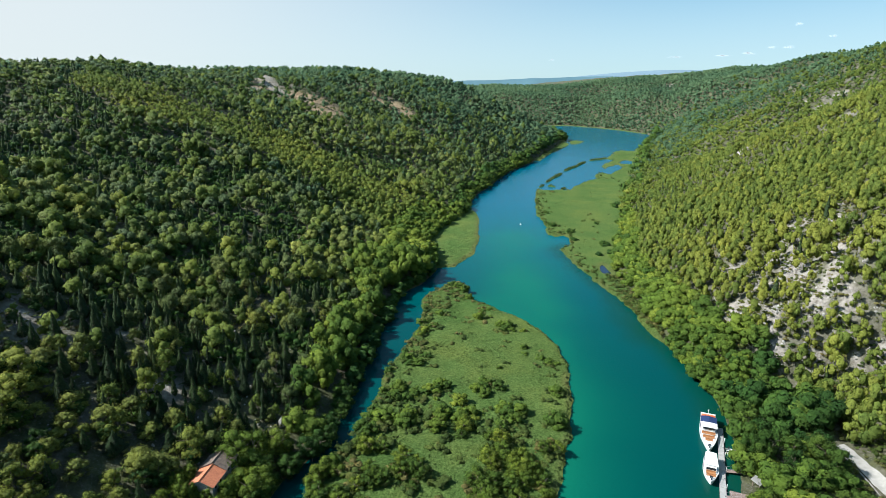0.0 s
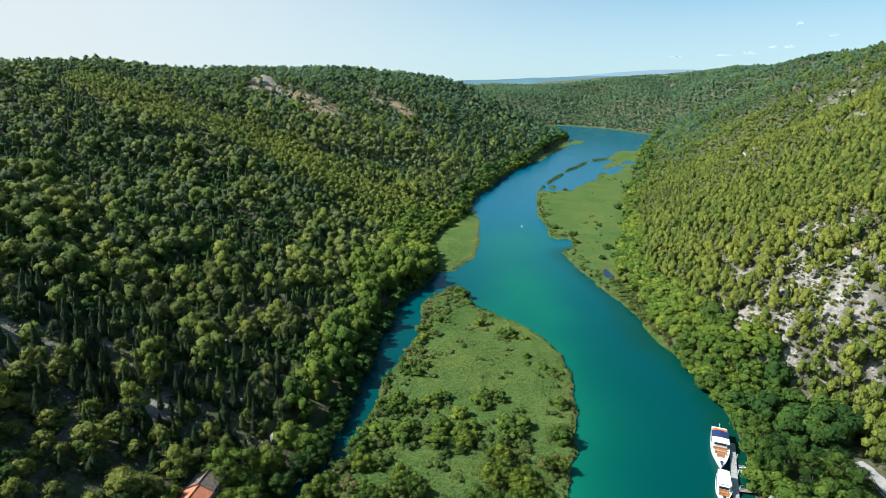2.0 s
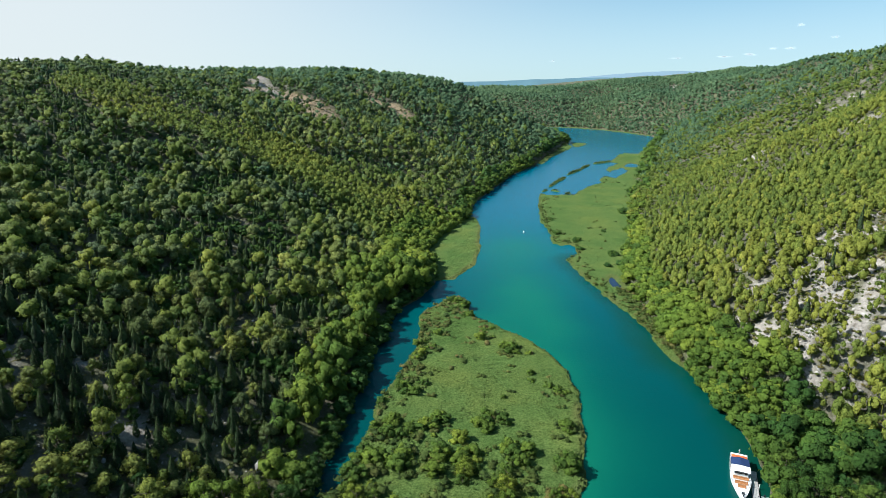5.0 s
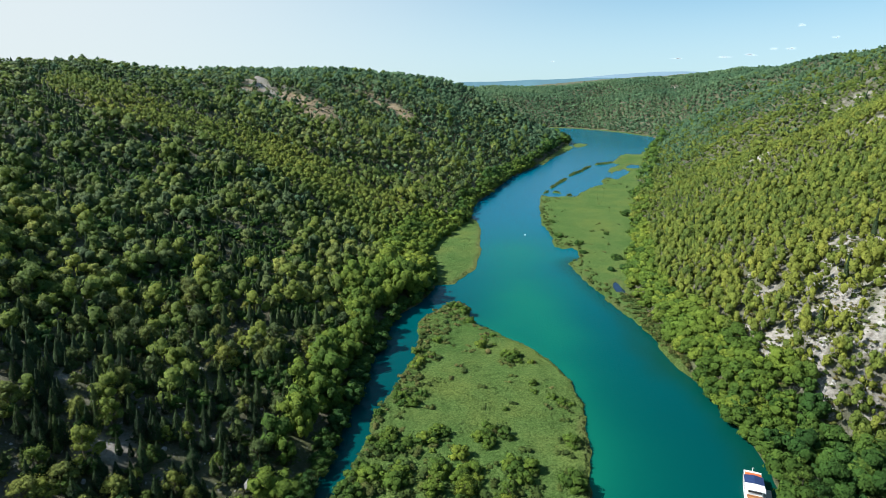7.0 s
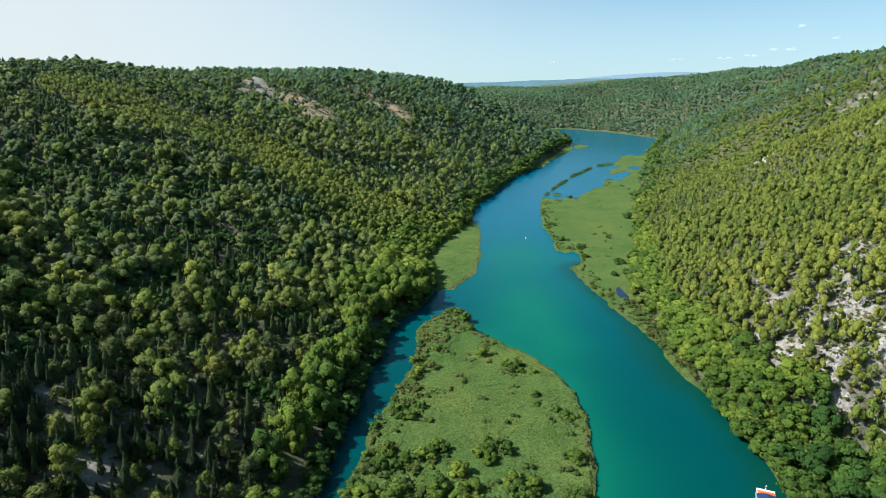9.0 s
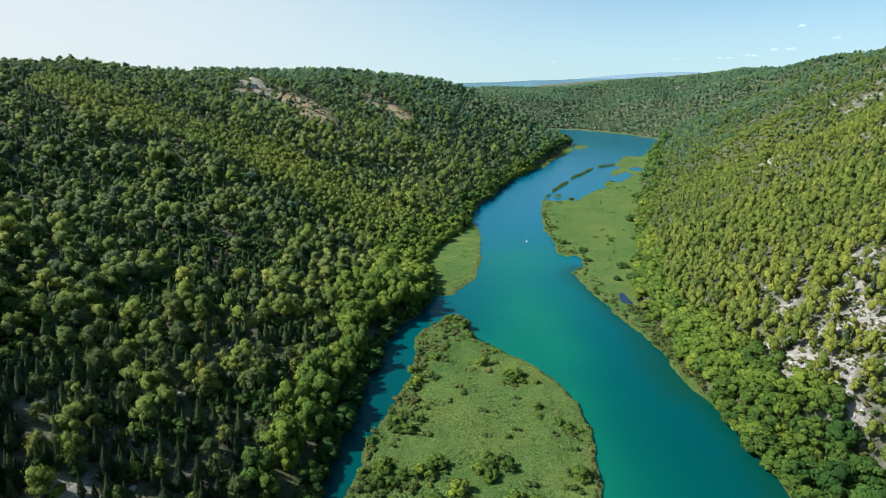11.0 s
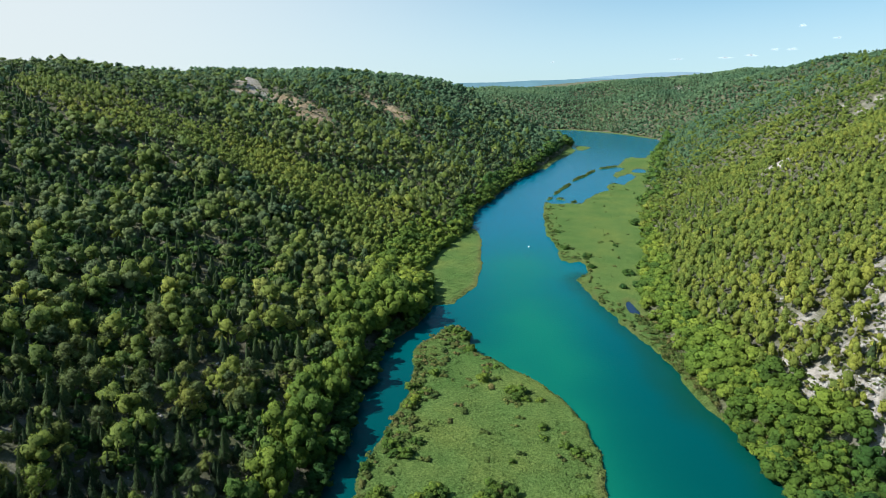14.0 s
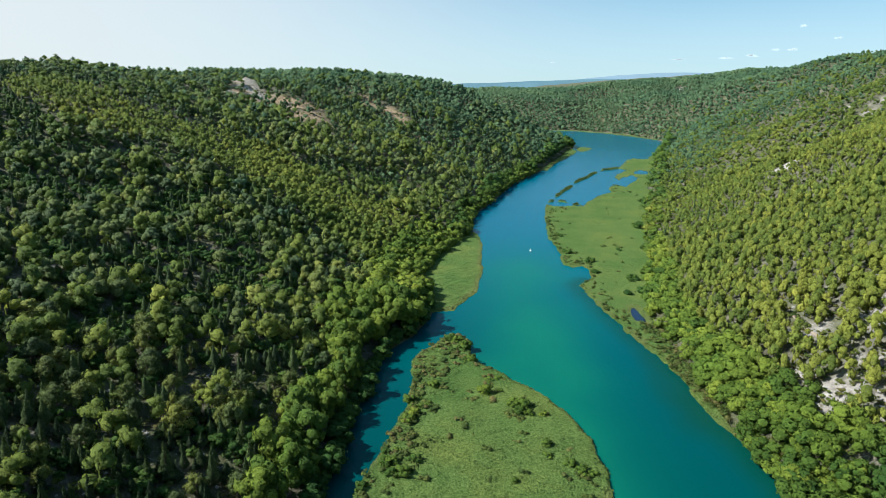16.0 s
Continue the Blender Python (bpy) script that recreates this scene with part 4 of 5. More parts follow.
# bushes that close the foot of the woods on the landing's bank
n = 3300
x, y = rng.uniform(58, 96, n), rng.uniform(118, 330, n)
z, d, west, wet = land(x, y)
s = rng.uniform(1.8, 4.2, n)
keep = (~wet | ((d < 1.2) & (y > 160))) & (d < np.where(y < 160, 6, 13)) & (rng.uniform(0, 1, n) < 0.75) & (depth_in(x, y, POND) < -2) & (np.hypot(x - 66, y - 126) > 5.5)
plant("shrub", x, y, np.maximum(z, 0.2) - 0.2, s, s * 0.75, keep & (rng.uniform(0, 1, n) < 0.6), 0.1)
plant("broadleaf", x, y, z - 0.3, s * 1.3, s * 1.1, keep & (d > np.where(y < 160, 1, 5)), 0.05)
# low growth along the far shores
for bank, y0, y1 in ((LEFT_BANK, 600, 960), (RIGHT_BANK, 1000, 1250)):
    pts = np.array(bank, float)
    run = np.r_[0, np.cumsum(np.hypot(*np.diff(pts, axis=0).T))]
    n = 900
    at = rng.uniform(0, run[-1], n)
    x, y = np.interp(at, run, pts[:, 0]), np.interp(at, run, pts[:, 1])
    off = rng.uniform(0.5, 7.0, n)
    x = x + (-off if bank is LEFT_BANK else 0.4 * off)
    y = y + (0 if bank is LEFT_BANK else 0.9 * off)
    z, d, west, wet = land(x, y)
    s = rng.uniform(3.0, 5.5, n)
    plant("shrub", x, y, z - 0.2, s, s * 0.7, ~wet & (y > y0) & (y < y1) & (x > -120), -0.2)

LABELS = {
    "pine": ("pine_tree", "yellow-green round-crowned pine tree on the rocky slope", "canopy of yellow-green pines covering the canyon slopes"),
    "slope_pine": ("pine_tree", "feathery olive-green young pine on the stony slope", "canopy of olive-green young pines on the slopes"),
    "cypress": ("cypress_tree", "slender dark green cypress tree on the slope", "dark green cypresses scattered through the woods"),
    "broadleaf": ("broadleaf_tree", "dense bright green broadleaf tree near the river", "bright green broadleaf woods along the river"),
    "oak": ("oak_tree", "large dark green oak tree near the landing", "dark green oak woods along the shore"),
    "holm_oak": ("holm_oak", "blue-green tree with distance haze in its leaf colour", "far slope woods with distance haze in their blue-green colour"),
    "shrub": ("shrub", "low dull green shrub", "low dull green shrubs under the trees and reeds"),
}
SINGLE = {"pine": 200, "slope_pine": 120, "cypress": 220, "broadleaf": 190, "oak": 120, "holm_oak": 0, "shrub": 0}

for kind, rows in FOREST.items():
    rows = np.concatenate(rows)
    rows = rows[np.argsort(np.hypot(rows[:, 0], rows[:, 1] - 40))]
    thing, one, many = LABELS[kind]
    # the nearest ones, each a tree of its own
    far = SINGLE[kind]
    models = []
    for v in range(7 if far else 0):
        r = np.random.default_rng(100 + v)
        cv, cf, cn = crown(kind, r, 0)
        cm = fast_mesh("crown", cv, cf, None, True, cn)
        cm.materials.append(LEAF[kind][0])
        sv, sf = stem(r, 6, 0.75, 0 if kind == "cypress" else 4)
        sm = fast_mesh("trunk", sv, sf, None, True)
        sm.materials.append(BARK)
        models.append((cm, sm))
    for i, (x, y, z, w, h, lean) in enumerate(rows[:far]):
        tree = new(thing)
        tree.matrix_world = Matrix.LocRotScale((x, y, z), Euler((0, 0, rng.uniform(0, 6.28))), (w, w, h))
        tagged(tree, one, "tree", "trees on the slopes")
        for name, data in zip(("crown", "trunk"), models[i % len(models)]):
            ob = new(name, data)
            ob.parent = tree
            if name == "crown":
                v = min(1, max(0, 0.42 + lean + 0.32 * rng.normal()))
                ob.color = (v, v, v, 1)
    rest = rows[far:]
    reach = np.hypot(rest[:, 0], rest[:, 1] - 40)
    V, F, T, N, base = [], [], [], [], 0
    for detail, lo, hi in ((1, -1, 360), (2, 360, 780), (3, 780, 1e9)):
        some = rest[(reach > lo) & (reach <= hi)]
        pick = rng.integers(0, 9, len(some))
        for v in range(9):
            mine = some[pick == v]
            if not len(mine):
                continue
            r = np.random.default_rng(300 + 20 * detail + v)
            cv, cf, cn = crown(kind, r, detail)
            if detail == 1 and kind != "shrub":
                sv, sf = stem(r, 3, 0.6)
                cf = np.concatenate([cf, sf + len(cv)])
                cv = np.concatenate([cv, sv])
                cn = np.concatenate([cn, np.stack([sv[:, 0], sv[:, 1], 0.01 + 0 * sv[:, 0]], 1) * 30])
            a = rng.uniform(0, 2 * math.pi, len(mine))
            c, s = np.cos(a)[:, None], np.sin(a)[:, None]
            px = (cv[:, 0] * c - cv[:, 1] * s) * mine[:, 3:4] + mine[:, 0:1]
            py = (cv[:, 0] * s + cv[:, 1] * c) * mine[:, 3:4] + mine[:, 1:2]
            pz = cv[:, 2] * mine[:, 4:5] + mine[:, 2:3]
            nx, ny = cn[:, 0] * c - cn[:, 1] * s, cn[:, 0] * s + cn[:, 1] * c
            N.append(np.stack([nx, ny, np.broadcast_to(cn[:, 2], nx.shape)], 2).reshape(-1, 3))
            V.append(np.stack([px, py, pz], 2).reshape(-1, 3))
            F.append((cf[None] + (np.arange(len(mine)) * len(cv))[:, None, None] + base).reshape(-1, 3))
            # tints spread less with distance, as haze would flatten them
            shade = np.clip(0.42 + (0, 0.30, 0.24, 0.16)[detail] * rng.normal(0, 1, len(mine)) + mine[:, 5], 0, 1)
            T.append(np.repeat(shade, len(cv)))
            base += len(mine) * len(cv)
    me = fast_mesh(kind + "_wood", np.concatenate(V), np.concatenate(F), np.concatenate(T), True, np.concatenate(N))
    me.materials.append(LEAF[kind][1])
    tagged(new(kind + "_wood", me), many, "shrubs" if kind == "shrub" else "forest", kind="stuff")


# ---- loose limestone ----
def stones(name, x, y, z, size, label):
    V, F, base = [], [], 0
    for i in range(len(x)):
        cv, cf = (ICO_V, ICO_F) if size[i] > 0.6 else (OCT_V, OCT_F)
        v = cv * rng.uniform(0.65, 1.15, (len(cv), 1)) * size[i] * rng.uniform(0.6, 1.2, 3)
        V.append(v + (x[i], y[i], z[i]))
        F.append(cf + base)
        base += len(cv)
    me = fast_mesh(name, np.concatenate(V), np.concatenate(F))
    me.materials.append(STONE)
    return new(name, me)


x, y = rng.uniform(80, 145, 30000), rng.uniform(145, 260, 30000)
x, y = np.r_[x, rng.uniform(-140, -60, 9000)], np.r_[y, rng.uniform(105, 320, 9000)]
keep = (bare(x, y) > 0.25) & (rng.uniform(0, 1, len(x)) < 0.5)
keep |= (x < 0) & (y < 250) & (rng.uniform(0, 1, len(x)) < 0.25)
x, y = x[keep], y[keep]
z, d, west, wet = land(x, y)
keep = ~wet & (d > 4)
x, y, z = x[keep], y[keep], z[keep]
tagged(stones("scree", x, y, z, np.minimum(rng.exponential(np.where(x > 0, 0.18, 0.20), len(x)) + 0.12, 0.8), ""), "pale grey limestone blocks and scree on the slope", "rocks", kind="stuff")
tagged(stones("boulder", [-58], [137], [land(-58, 137)[0] + 1.0], [1.7], ""), "large pale limestone boulder among the cypresses", "boulder")


# ---- plain materials for built things ----
def plain(name, lo, hi, rough=0.6, scale=2.0, metal=0.0):
    m, t, b = material(name, rough, metal)
    t.links.new(ramp(t, noise_fac(t, scale, 5), (0.3, lo), (0.7, hi)), b.inputs["Base Color"])
    return m


WHITE = plain("white_paint", (0.68, 0.68, 0.66), (0.80, 0.80, 0.78), 0.35, 0.8)
BLUE = plain("blue_canvas", (0.005, 0.018, 0.070), (0.008, 0.028, 0.100), 0.8)
ORANGE = plain("orange_cover", (0.55, 0.12, 0.03), (0.65, 0.17, 0.05), 0.6)
TEAK = plain("varnished_wood", (0.28, 0.12, 0.045), (0.42, 0.20, 0.08), 0.45, 3.0)
DARK = plain("dark_glass", (0.02, 0.025, 0.03), (0.03, 0.035, 0.04), 0.1)
STEEL = plain("steel", (0.45, 0.45, 0.46), (0.58, 0.58, 0.60), 0.35, 2.0, 0.9)
CONCRETE = plain("concrete", (0.24, 0.235, 0.22), (0.34, 0.33, 0.315), 0.85, 1.2)
PLANK = plain("weathered_planks", (0.17, 0.12, 0.10), (0.27, 0.20, 0.17), 0.85, 2.0)
GRAVEL = plain("gravel", (0.25, 0.235, 0.21), (0.36, 0.34, 0.31), 0.95, 0.7)
DIRT = plain("trodden_earth", (0.15, 0.115, 0.08), (0.24, 0.19, 0.14), 0.95, 0.8)
LAWN = plain("lawn", (0.09, 0.16, 0.03), (0.14, 0.21, 0.05), 0.9, 0.5)
RED_TILE = plain("new_clay_tiles", (0.36, 0.11, 0.05), (0.56, 0.20, 0.095), 0.8, 2.6)
OLD_TILE = plain("old_clay_tiles", (0.085, 0.062, 0.048), (0.20, 0.150, 0.115), 0.9, 1.2)
PLASTER = plain("stone_wall", (0.34, 0.31, 0.27), (0.50, 0.47, 0.42), 0.9, 1.5)
# distance haze is mixed into these two backdrop colours
HAZY = plain("hazed_woods", (0.050, 0.115, 0.145), (0.072, 0.150, 0.180), 1.0, 0.004)
FAR_BLUE = plain("hazed_mountain", (0.13, 0.20, 0.25), (0.15, 0.22, 0.27), 1.0, 0.002)


def box(bm, x0, x1, y0, y1, z0, z1, bevel=0.0):
    b = bmesh.new()
    m = Matrix.Translation(((x0 + x1) / 2, (y0 + y1) / 2, (z0 + z1) / 2)) @ Matrix.Diagonal((x1 - x0, y1 - y0, z1 - z0, 1))
    bmesh.ops.create_cube(b, size=1, matrix=m)
    if bevel:
        bmesh.ops.bevel(b, geom=b.edges[:], offset=bevel, segments=2, affect="EDGES")
    me = bpy.data.meshes.new("tmp")
    b.to_mesh(me)
    b.free()
    bm.from_mesh(me)
    bpy.data.meshes.remove(me)
    return bm


def boxed(*args, **kw):
    return box(bmesh.new(), *args, **kw)


def rod(bm, a, b, r, sides=8):
    a, b = Vector(a), Vector(b)
    m = Matrix.Translation((a + b) / 2) @ (b - a).to_track_quat("Z", "Y").to_matrix().to_4x4()
    bmesh.ops.create_cone(bm, cap_ends=True, segments=sides, radius1=r, radius2=r, depth=(b - a).length, matrix=m)
    return bm


def thing(name, m, label, category, group=""):
    e = new(name)
    e.matrix_world = m
    return tagged(e, label, category, group)


def surface(bm, rows):
    """Skins rows of points with quads."""
    vs = [[bm.verts.new(p) for p in row] for row in rows]
    for a, b in zip(vs[:-1], vs[1:]):
        for i in range(len(a) - 1):
            bm.faces.new((a[i], a[i + 1], b[i + 1], b[i]))
    return vs


# ---- boats: the bow points to -y ----
def hull_half(u, width):
    """Half breadth at u: 0 bow, 1 stern."""
    return width / 2 * (min(1, (u / 0.42)) ** 0.62 if u < 0.42 else 1 - 0.22 * ((u - 0.42) / 0.58) ** 2)


def boat_hull(length, width, boat):
    rows, deck = [], []
    for i in range(17):
        u = i / 16
        y, hw = (u - 0.5) * length, hull_half(u, width) + 0.03
        sheer = 1.15 + 0.75 * (1 - u) ** 2
        flare = 0.55 + 0.35 * min(1, u * 2)
        rake = 0.9 * max(0, 1 - u * 4)
        rows.append([(-hw, y, sheer), (-hw * 0.97, y, sheer - 0.35), (-hw * flare, y + rake, 0.0), (0, y + rake * 1.3, -0.6),
                     (hw * flare, y + rake, 0.0), (hw * 0.97, y, sheer - 0.35), (hw, y, sheer)])
        deck.append([(-hw * 0.95, y, sheer - 0.22), (0, y, sheer - 0.16), (hw * 0.95, y, sheer - 0.22)])
    bm = bmesh.new()
    vs = surface(bm, rows)
    bm.faces.new(vs[-1])
    bmesh.ops.recalc_face_normals(bm, faces=bm.faces)
    part("hull", bm, WHITE, boat)
    bm = bmesh.new()
    surface(bm, deck)
    part("deck", bm, WHITE, boat)
    for side in (-1, 1):
        bm = bmesh.new()
        for a, b in zip(rows[:-1], rows[1:]):
            rod(bm, (side * abs(a[0][0]), a[0][1], a[0][2] + 0.02), (side * abs(b[0][0]), b[0][1], b[0][2] + 0.02), 0.06, 6)
        part("gunwale", bm, WHITE, boat)
        bm = bmesh.new()
        for a, b in zip(rows[0:6], rows[1:7]):
            p, q = Vector((side * abs(a[0][0]) * 0.94, a[0][1], a[0][2] + 0.75)), Vector((side * abs(b[0][0]) * 0.94, b[0][1], b[0][2] + 0.75))
            rod(bm, p, q, 0.025, 5)
            rod(bm, q, q - Vector((0, 0, 0.75)), 0.02, 5)
        part("bow_rail", bm, STEEL, boat, "steel bow railing")
    part("anchor_winch", box(boxed(-0.35, 0.35, -length / 2 + 1.5, -length / 2 + 2.0, 1.6, 2.05, bevel=0.06), -0.15, 0.15, -length / 2 + 0.4, -length / 2 + 1.4, 1.65, 1.85), DARK, boat, "dark anchor winch")


def bench(boat, y, w, z):
    bm = boxed(-w / 2, w / 2, y, y + 0.55, z, z + 0.08)
    box(bm, -w / 2, w / 2, y + 0.5, y + 0.58, z + 0.08, z + 0.55)
    for k in (-1, 0, 1):
        box(bm, k * w * 0.42 - 0.05, k * w * 0.42 + 0.05, y + 0.1, y + 0.5, z - 0.45, z)
    part("bench", bm, TEAK, boat, "varnished wooden bench")


def roof_plate(w0, w1, y0, y1, z, camber, t=0.1):
    rows = []
    for i in range(7):
        u = i / 6
        w, y = w0 + (w1 - w0) * u, y0 + (y1 - y0) * u
        rows.append([((k / 4 - 0.5) * w, y, z + camber * (1 - (k / 2 - 1) ** 2)) for k in range(5)])
    bm = bmesh.new()
    surface(bm, rows)
    r = bmesh.ops.extrude_face_region(bm, geom=bm.faces[:])
    bmesh.ops.translate(bm, verts=[v for v in r["geom"] if isinstance(v, bmesh.types.BMVert)], vec=(0, 0, -t))
    bmesh.ops.recalc_face_normals(bm, faces=bm.faces)
    return bm


def posts(boat, w, ys, z0, z1):
    for y in ys:
        for side in (-1, 1):
            part("post", rod(bmesh.new(), (side * w / 2, y, z0), (side * w / 2, y, z1), 0.04, 6), STEEL, boat)


def cabin(boat, w, y0, y1, z0, z1):
    c = part("cabin", boxed(-w / 2, w / 2, y0, y1, z0, z1, bevel=0.1), WHITE, boat)
    n = max(2, int((y1 - y0) / 1.2))
    for i in range(n):
        a = y0 + 0.25 + i * (y1 - y0 - 0.3) / n
        for side in (-1, 1):
            xx = side * (w / 2 + 0.004)
            part("window", boxed(min(xx, xx - side * 0.03), max(xx, xx - side * 0.03), a, a + (y1 - y0) / n - 0.35, z1 - 0.85, z1 - 0.25), DARK, c, "dark cabin window")
    part("windscreen", boxed(-w / 2 + 0.2, w / 2 - 0.2, y0 - 0.025, y0 + 0.02, z1 - 0.85, z1 - 0.2), DARK, c, "dark windscreen")


big = thing("excursion_boat", pose(62.5, 149.3, 0, 0, 0, -16.5), "white excursion boat with blue awning moored at the pier", "boat", "moored boats")
boat_hull(17.5, 4.6, big)
cabin(big, 3.4, 0.2, 2.9, 1.0, 3.1)
part("roof", roof_plate(4.3, 4.4, -0.3, 2.4, 3.15, 0.12), WHITE, big, "white cabin roof")
aw = bmesh.new()
rows = [[(-2.2, y, 3.05), (-1.1, y, 3.25), (0, y, 3.42), (1.1, y, 3.25), (2.2, y, 3.05)] for y in (2.5, 3.6, 4.7, 5.8)]
surface(aw, rows)
r_ = bmesh.ops.extrude_face_region(aw, geom=aw.faces[:])
bmesh.ops.translate(aw, verts=[v for v in r_["geom"] if isinstance(v, bmesh.types.BMVert)], vec=(0, 0, -0.05))
part("awning", aw, BLUE, big, "dark blue canvas awning")
part("raft_cover", box(boxed(-1.9, 1.9, 6.0, 7.3, 2.75, 3.0, bevel=0.1), -1.4, 1.4, 6.3, 7.0, 2.98, 3.2, bevel=0.08), ORANGE, big, "orange cover over the stern")
part("stern_roof", roof_plate(4.2, 3.9, 5.85, 8.3, 2.72, 0.05), WHITE, big)
posts(big, 4.0, (2.7, 4.2, 5.7, 8.0), 0.9, 3.0)
for yy in (-1.0, -2.9, -4.4, 3.2, 4.3):
    bench(big, yy, 3.6 if yy > -2 else 3.0 if yy > -4 else 1.9, 1.45)
part("mast", rod(rod(bmesh.new(), (0, 8.2, 1.0), (0, 8.2, 4.1), 0.06), (-0.25, 8.2, 3.7), (0.25, 8.2, 3.7), 0.03), WHITE, big, "white signal mast")

small = thing("excursion_boat", pose(57.6, 132.6, 0, 0, 0, -17.5), "white excursion boat with a long white roof at the pier", "boat", "moored boats")
boat_hull(11.4, 3.7, small)
cabin(small, 2.7, -0.9, 0.7, 1.0, 2.6)
part("roof", roof_plate(3.4, 2.7, -0.6, 5.4, 2.85, 0.14), WHITE, small, "long white roof")
posts(small, 2.8, (1.5, 2.8, 4.0, 5.1), 0.9, 2.85)
for yy in (-1.9, -3.2, 1.4, 2.4, 3.4):
    bench(small, yy, 2.3, 1.4)

dinghy = thing("dinghy", pose(65.6, 141.6, 0, 0, 0, -14), "small white open dinghy tied to the pier", "boat", "moored boats")
rows = []
for i in range(9):
    u = i / 8
    hw, y = 0.85 * (min(1, u / 0.5) ** 0.6), (u - 0.5) * 3.6
    rows.append([(-hw, y, 0.55 + 0.2 * (1 - u)), (-hw * 0.7, y + 0.2 * (1 - u), 0.02), (0, y + 0.3 * (1 - u), -0.15), (hw * 0.7, y + 0.2 * (1 - u), 0.02), (hw, y, 0.55 + 0.2 * (1 - u))])
bm = bmesh.new()
vs = surface(bm, rows)
bm.faces.new(vs[-1])
r_ = bmesh.ops.solidify(bm, geom=bm.faces[:], thickness=0.06)
part("hull", bm, WHITE, dinghy)
for yy in (-0.3, 0.8):
    part("thwart", boxed(-0.75, 0.75, yy, yy + 0.28, 0.32, 0.37), WHITE, dinghy)
part("outboard_motor", box(boxed(-0.17, 0.17, 1.75, 2.15, 0.45, 0.95, bevel=0.06), -0.06, 0.06, 1.85, 2.0, -0.4, 0.5), DARK, dinghy, "dark outboard motor")

# ---- landing stage ----
pier = thing("pier", pose(67.2, 153.2, 0, 0, 0, -17.8), "pale grey concrete floating pier beside the moored boats", "pier")
for i in range(7):
    y1 = -i * 7.0
    seg = part("pontoon", boxed(-0.75, 0.75, y1 - 6.94, y1, -0.35, 0.55, bevel=0.04), CONCRETE, pier)
    for side in (-1, 1):
        bm = boxed(side * 0.75 - 0.04, side * 0.75 + 0.04, y1 - 6.8, y1 - 0.1, 0.30, 0.48)
        part("fender", bm, PLANK, seg, "weathered timber fender")
    part("bollard", rod(rod(bmesh.new(), (0.5, y1 - 3.4, 0.5), (0.5, y1 - 3.4, 0.85), 0.07), (0.32, y1 - 3.4, 0.78), (0.68, y1 - 3.4, 0.78), 0.04), DARK, seg, "dark mooring bollard")
    part("pile", rod(bmesh.new(), (0.92, y1 - 6.6, -3.5), (0.92, y1 - 6.6, 1.5), 0.11), WHITE, pier, "white mooring pile")
for k, (yy, ln) in enumerate(((-20.6, 3.6), (-31.5, 3.2))):
    g = thing("gangway", pose(67.2, 153.2, 0, 0, 0, -17.8) @ pose(0.8, yy, 0.5, 0, -6, 6), "narrow gangway from the pier to the wooded bank", "gangway", "gangways")
    part("deck", boxed(0, ln, -0.6, 0.6, 0.0, 0.1), PLANK, g)
    for side in (-0.58, 0.58):
        bm = rod(bmesh.new(), (0, side, 1.0), (ln, side, 1.0), 0.025, 6)
        for q in range(4):
            rod(bm, (ln * q / 3, side, 0.05), (ln * q / 3, side, 1.0), 0.025, 6)
        part("railing", bm, STEEL, g)
deck = thing("timber_deck", pose(61.6, 122.6, 0, 0, 0, -17.8), "weathered brown timber deck at the bank", "deck")
for i in range(16):
    part("plank", boxed(-2.6, 2.6, i * 0.25 - 2.0, i * 0.25 - 1.77, 0.72, 0.78), PLANK, deck)
part("beam", box(boxed(-2.4, -2.2, -2, 2, 0.5, 0.72), 2.2, 2.4, -2, 2, 0.5, 0.72), PLANK, deck)
for i in (-1, 1):
    for j in (-1, 1):
        part("post", rod(bmesh.new(), (i * 2.3, j * 1.8, -3.5), (i * 2.3, j * 1.8, 0.72), 0.12), PLANK, deck)

hut = thing("hut", pose(67.6, 127.6, 0.6, 0, 0, 25) @ Matrix.Scale(0.75, 4), "small open hut with a grey gabled roof by the landing", "hut")
for i in (-1, 1):
    for j in (-1, 1):
        part("post", boxed(i * 1.3 - 0.07, i * 1.3 + 0.07, j * 1.3 - 0.07, j * 1.3 + 0.07, -0.6, 2.3), PLANK, hut)
for side in (-1, 1):
    bm = bmesh.new()
    surface(bm, [[(side * 1.9, -1.9, 2.1), (side * 1.9, 1.9, 2.1)], [(0, -1.9, 3.3), (0, 1.9, 3.3)]])
    bmesh.ops.solidify(bm, geom=bm.faces[:], thickness=0.09)
    part("roof", bm, CONCRETE, hut, "weathered grey roof slope")

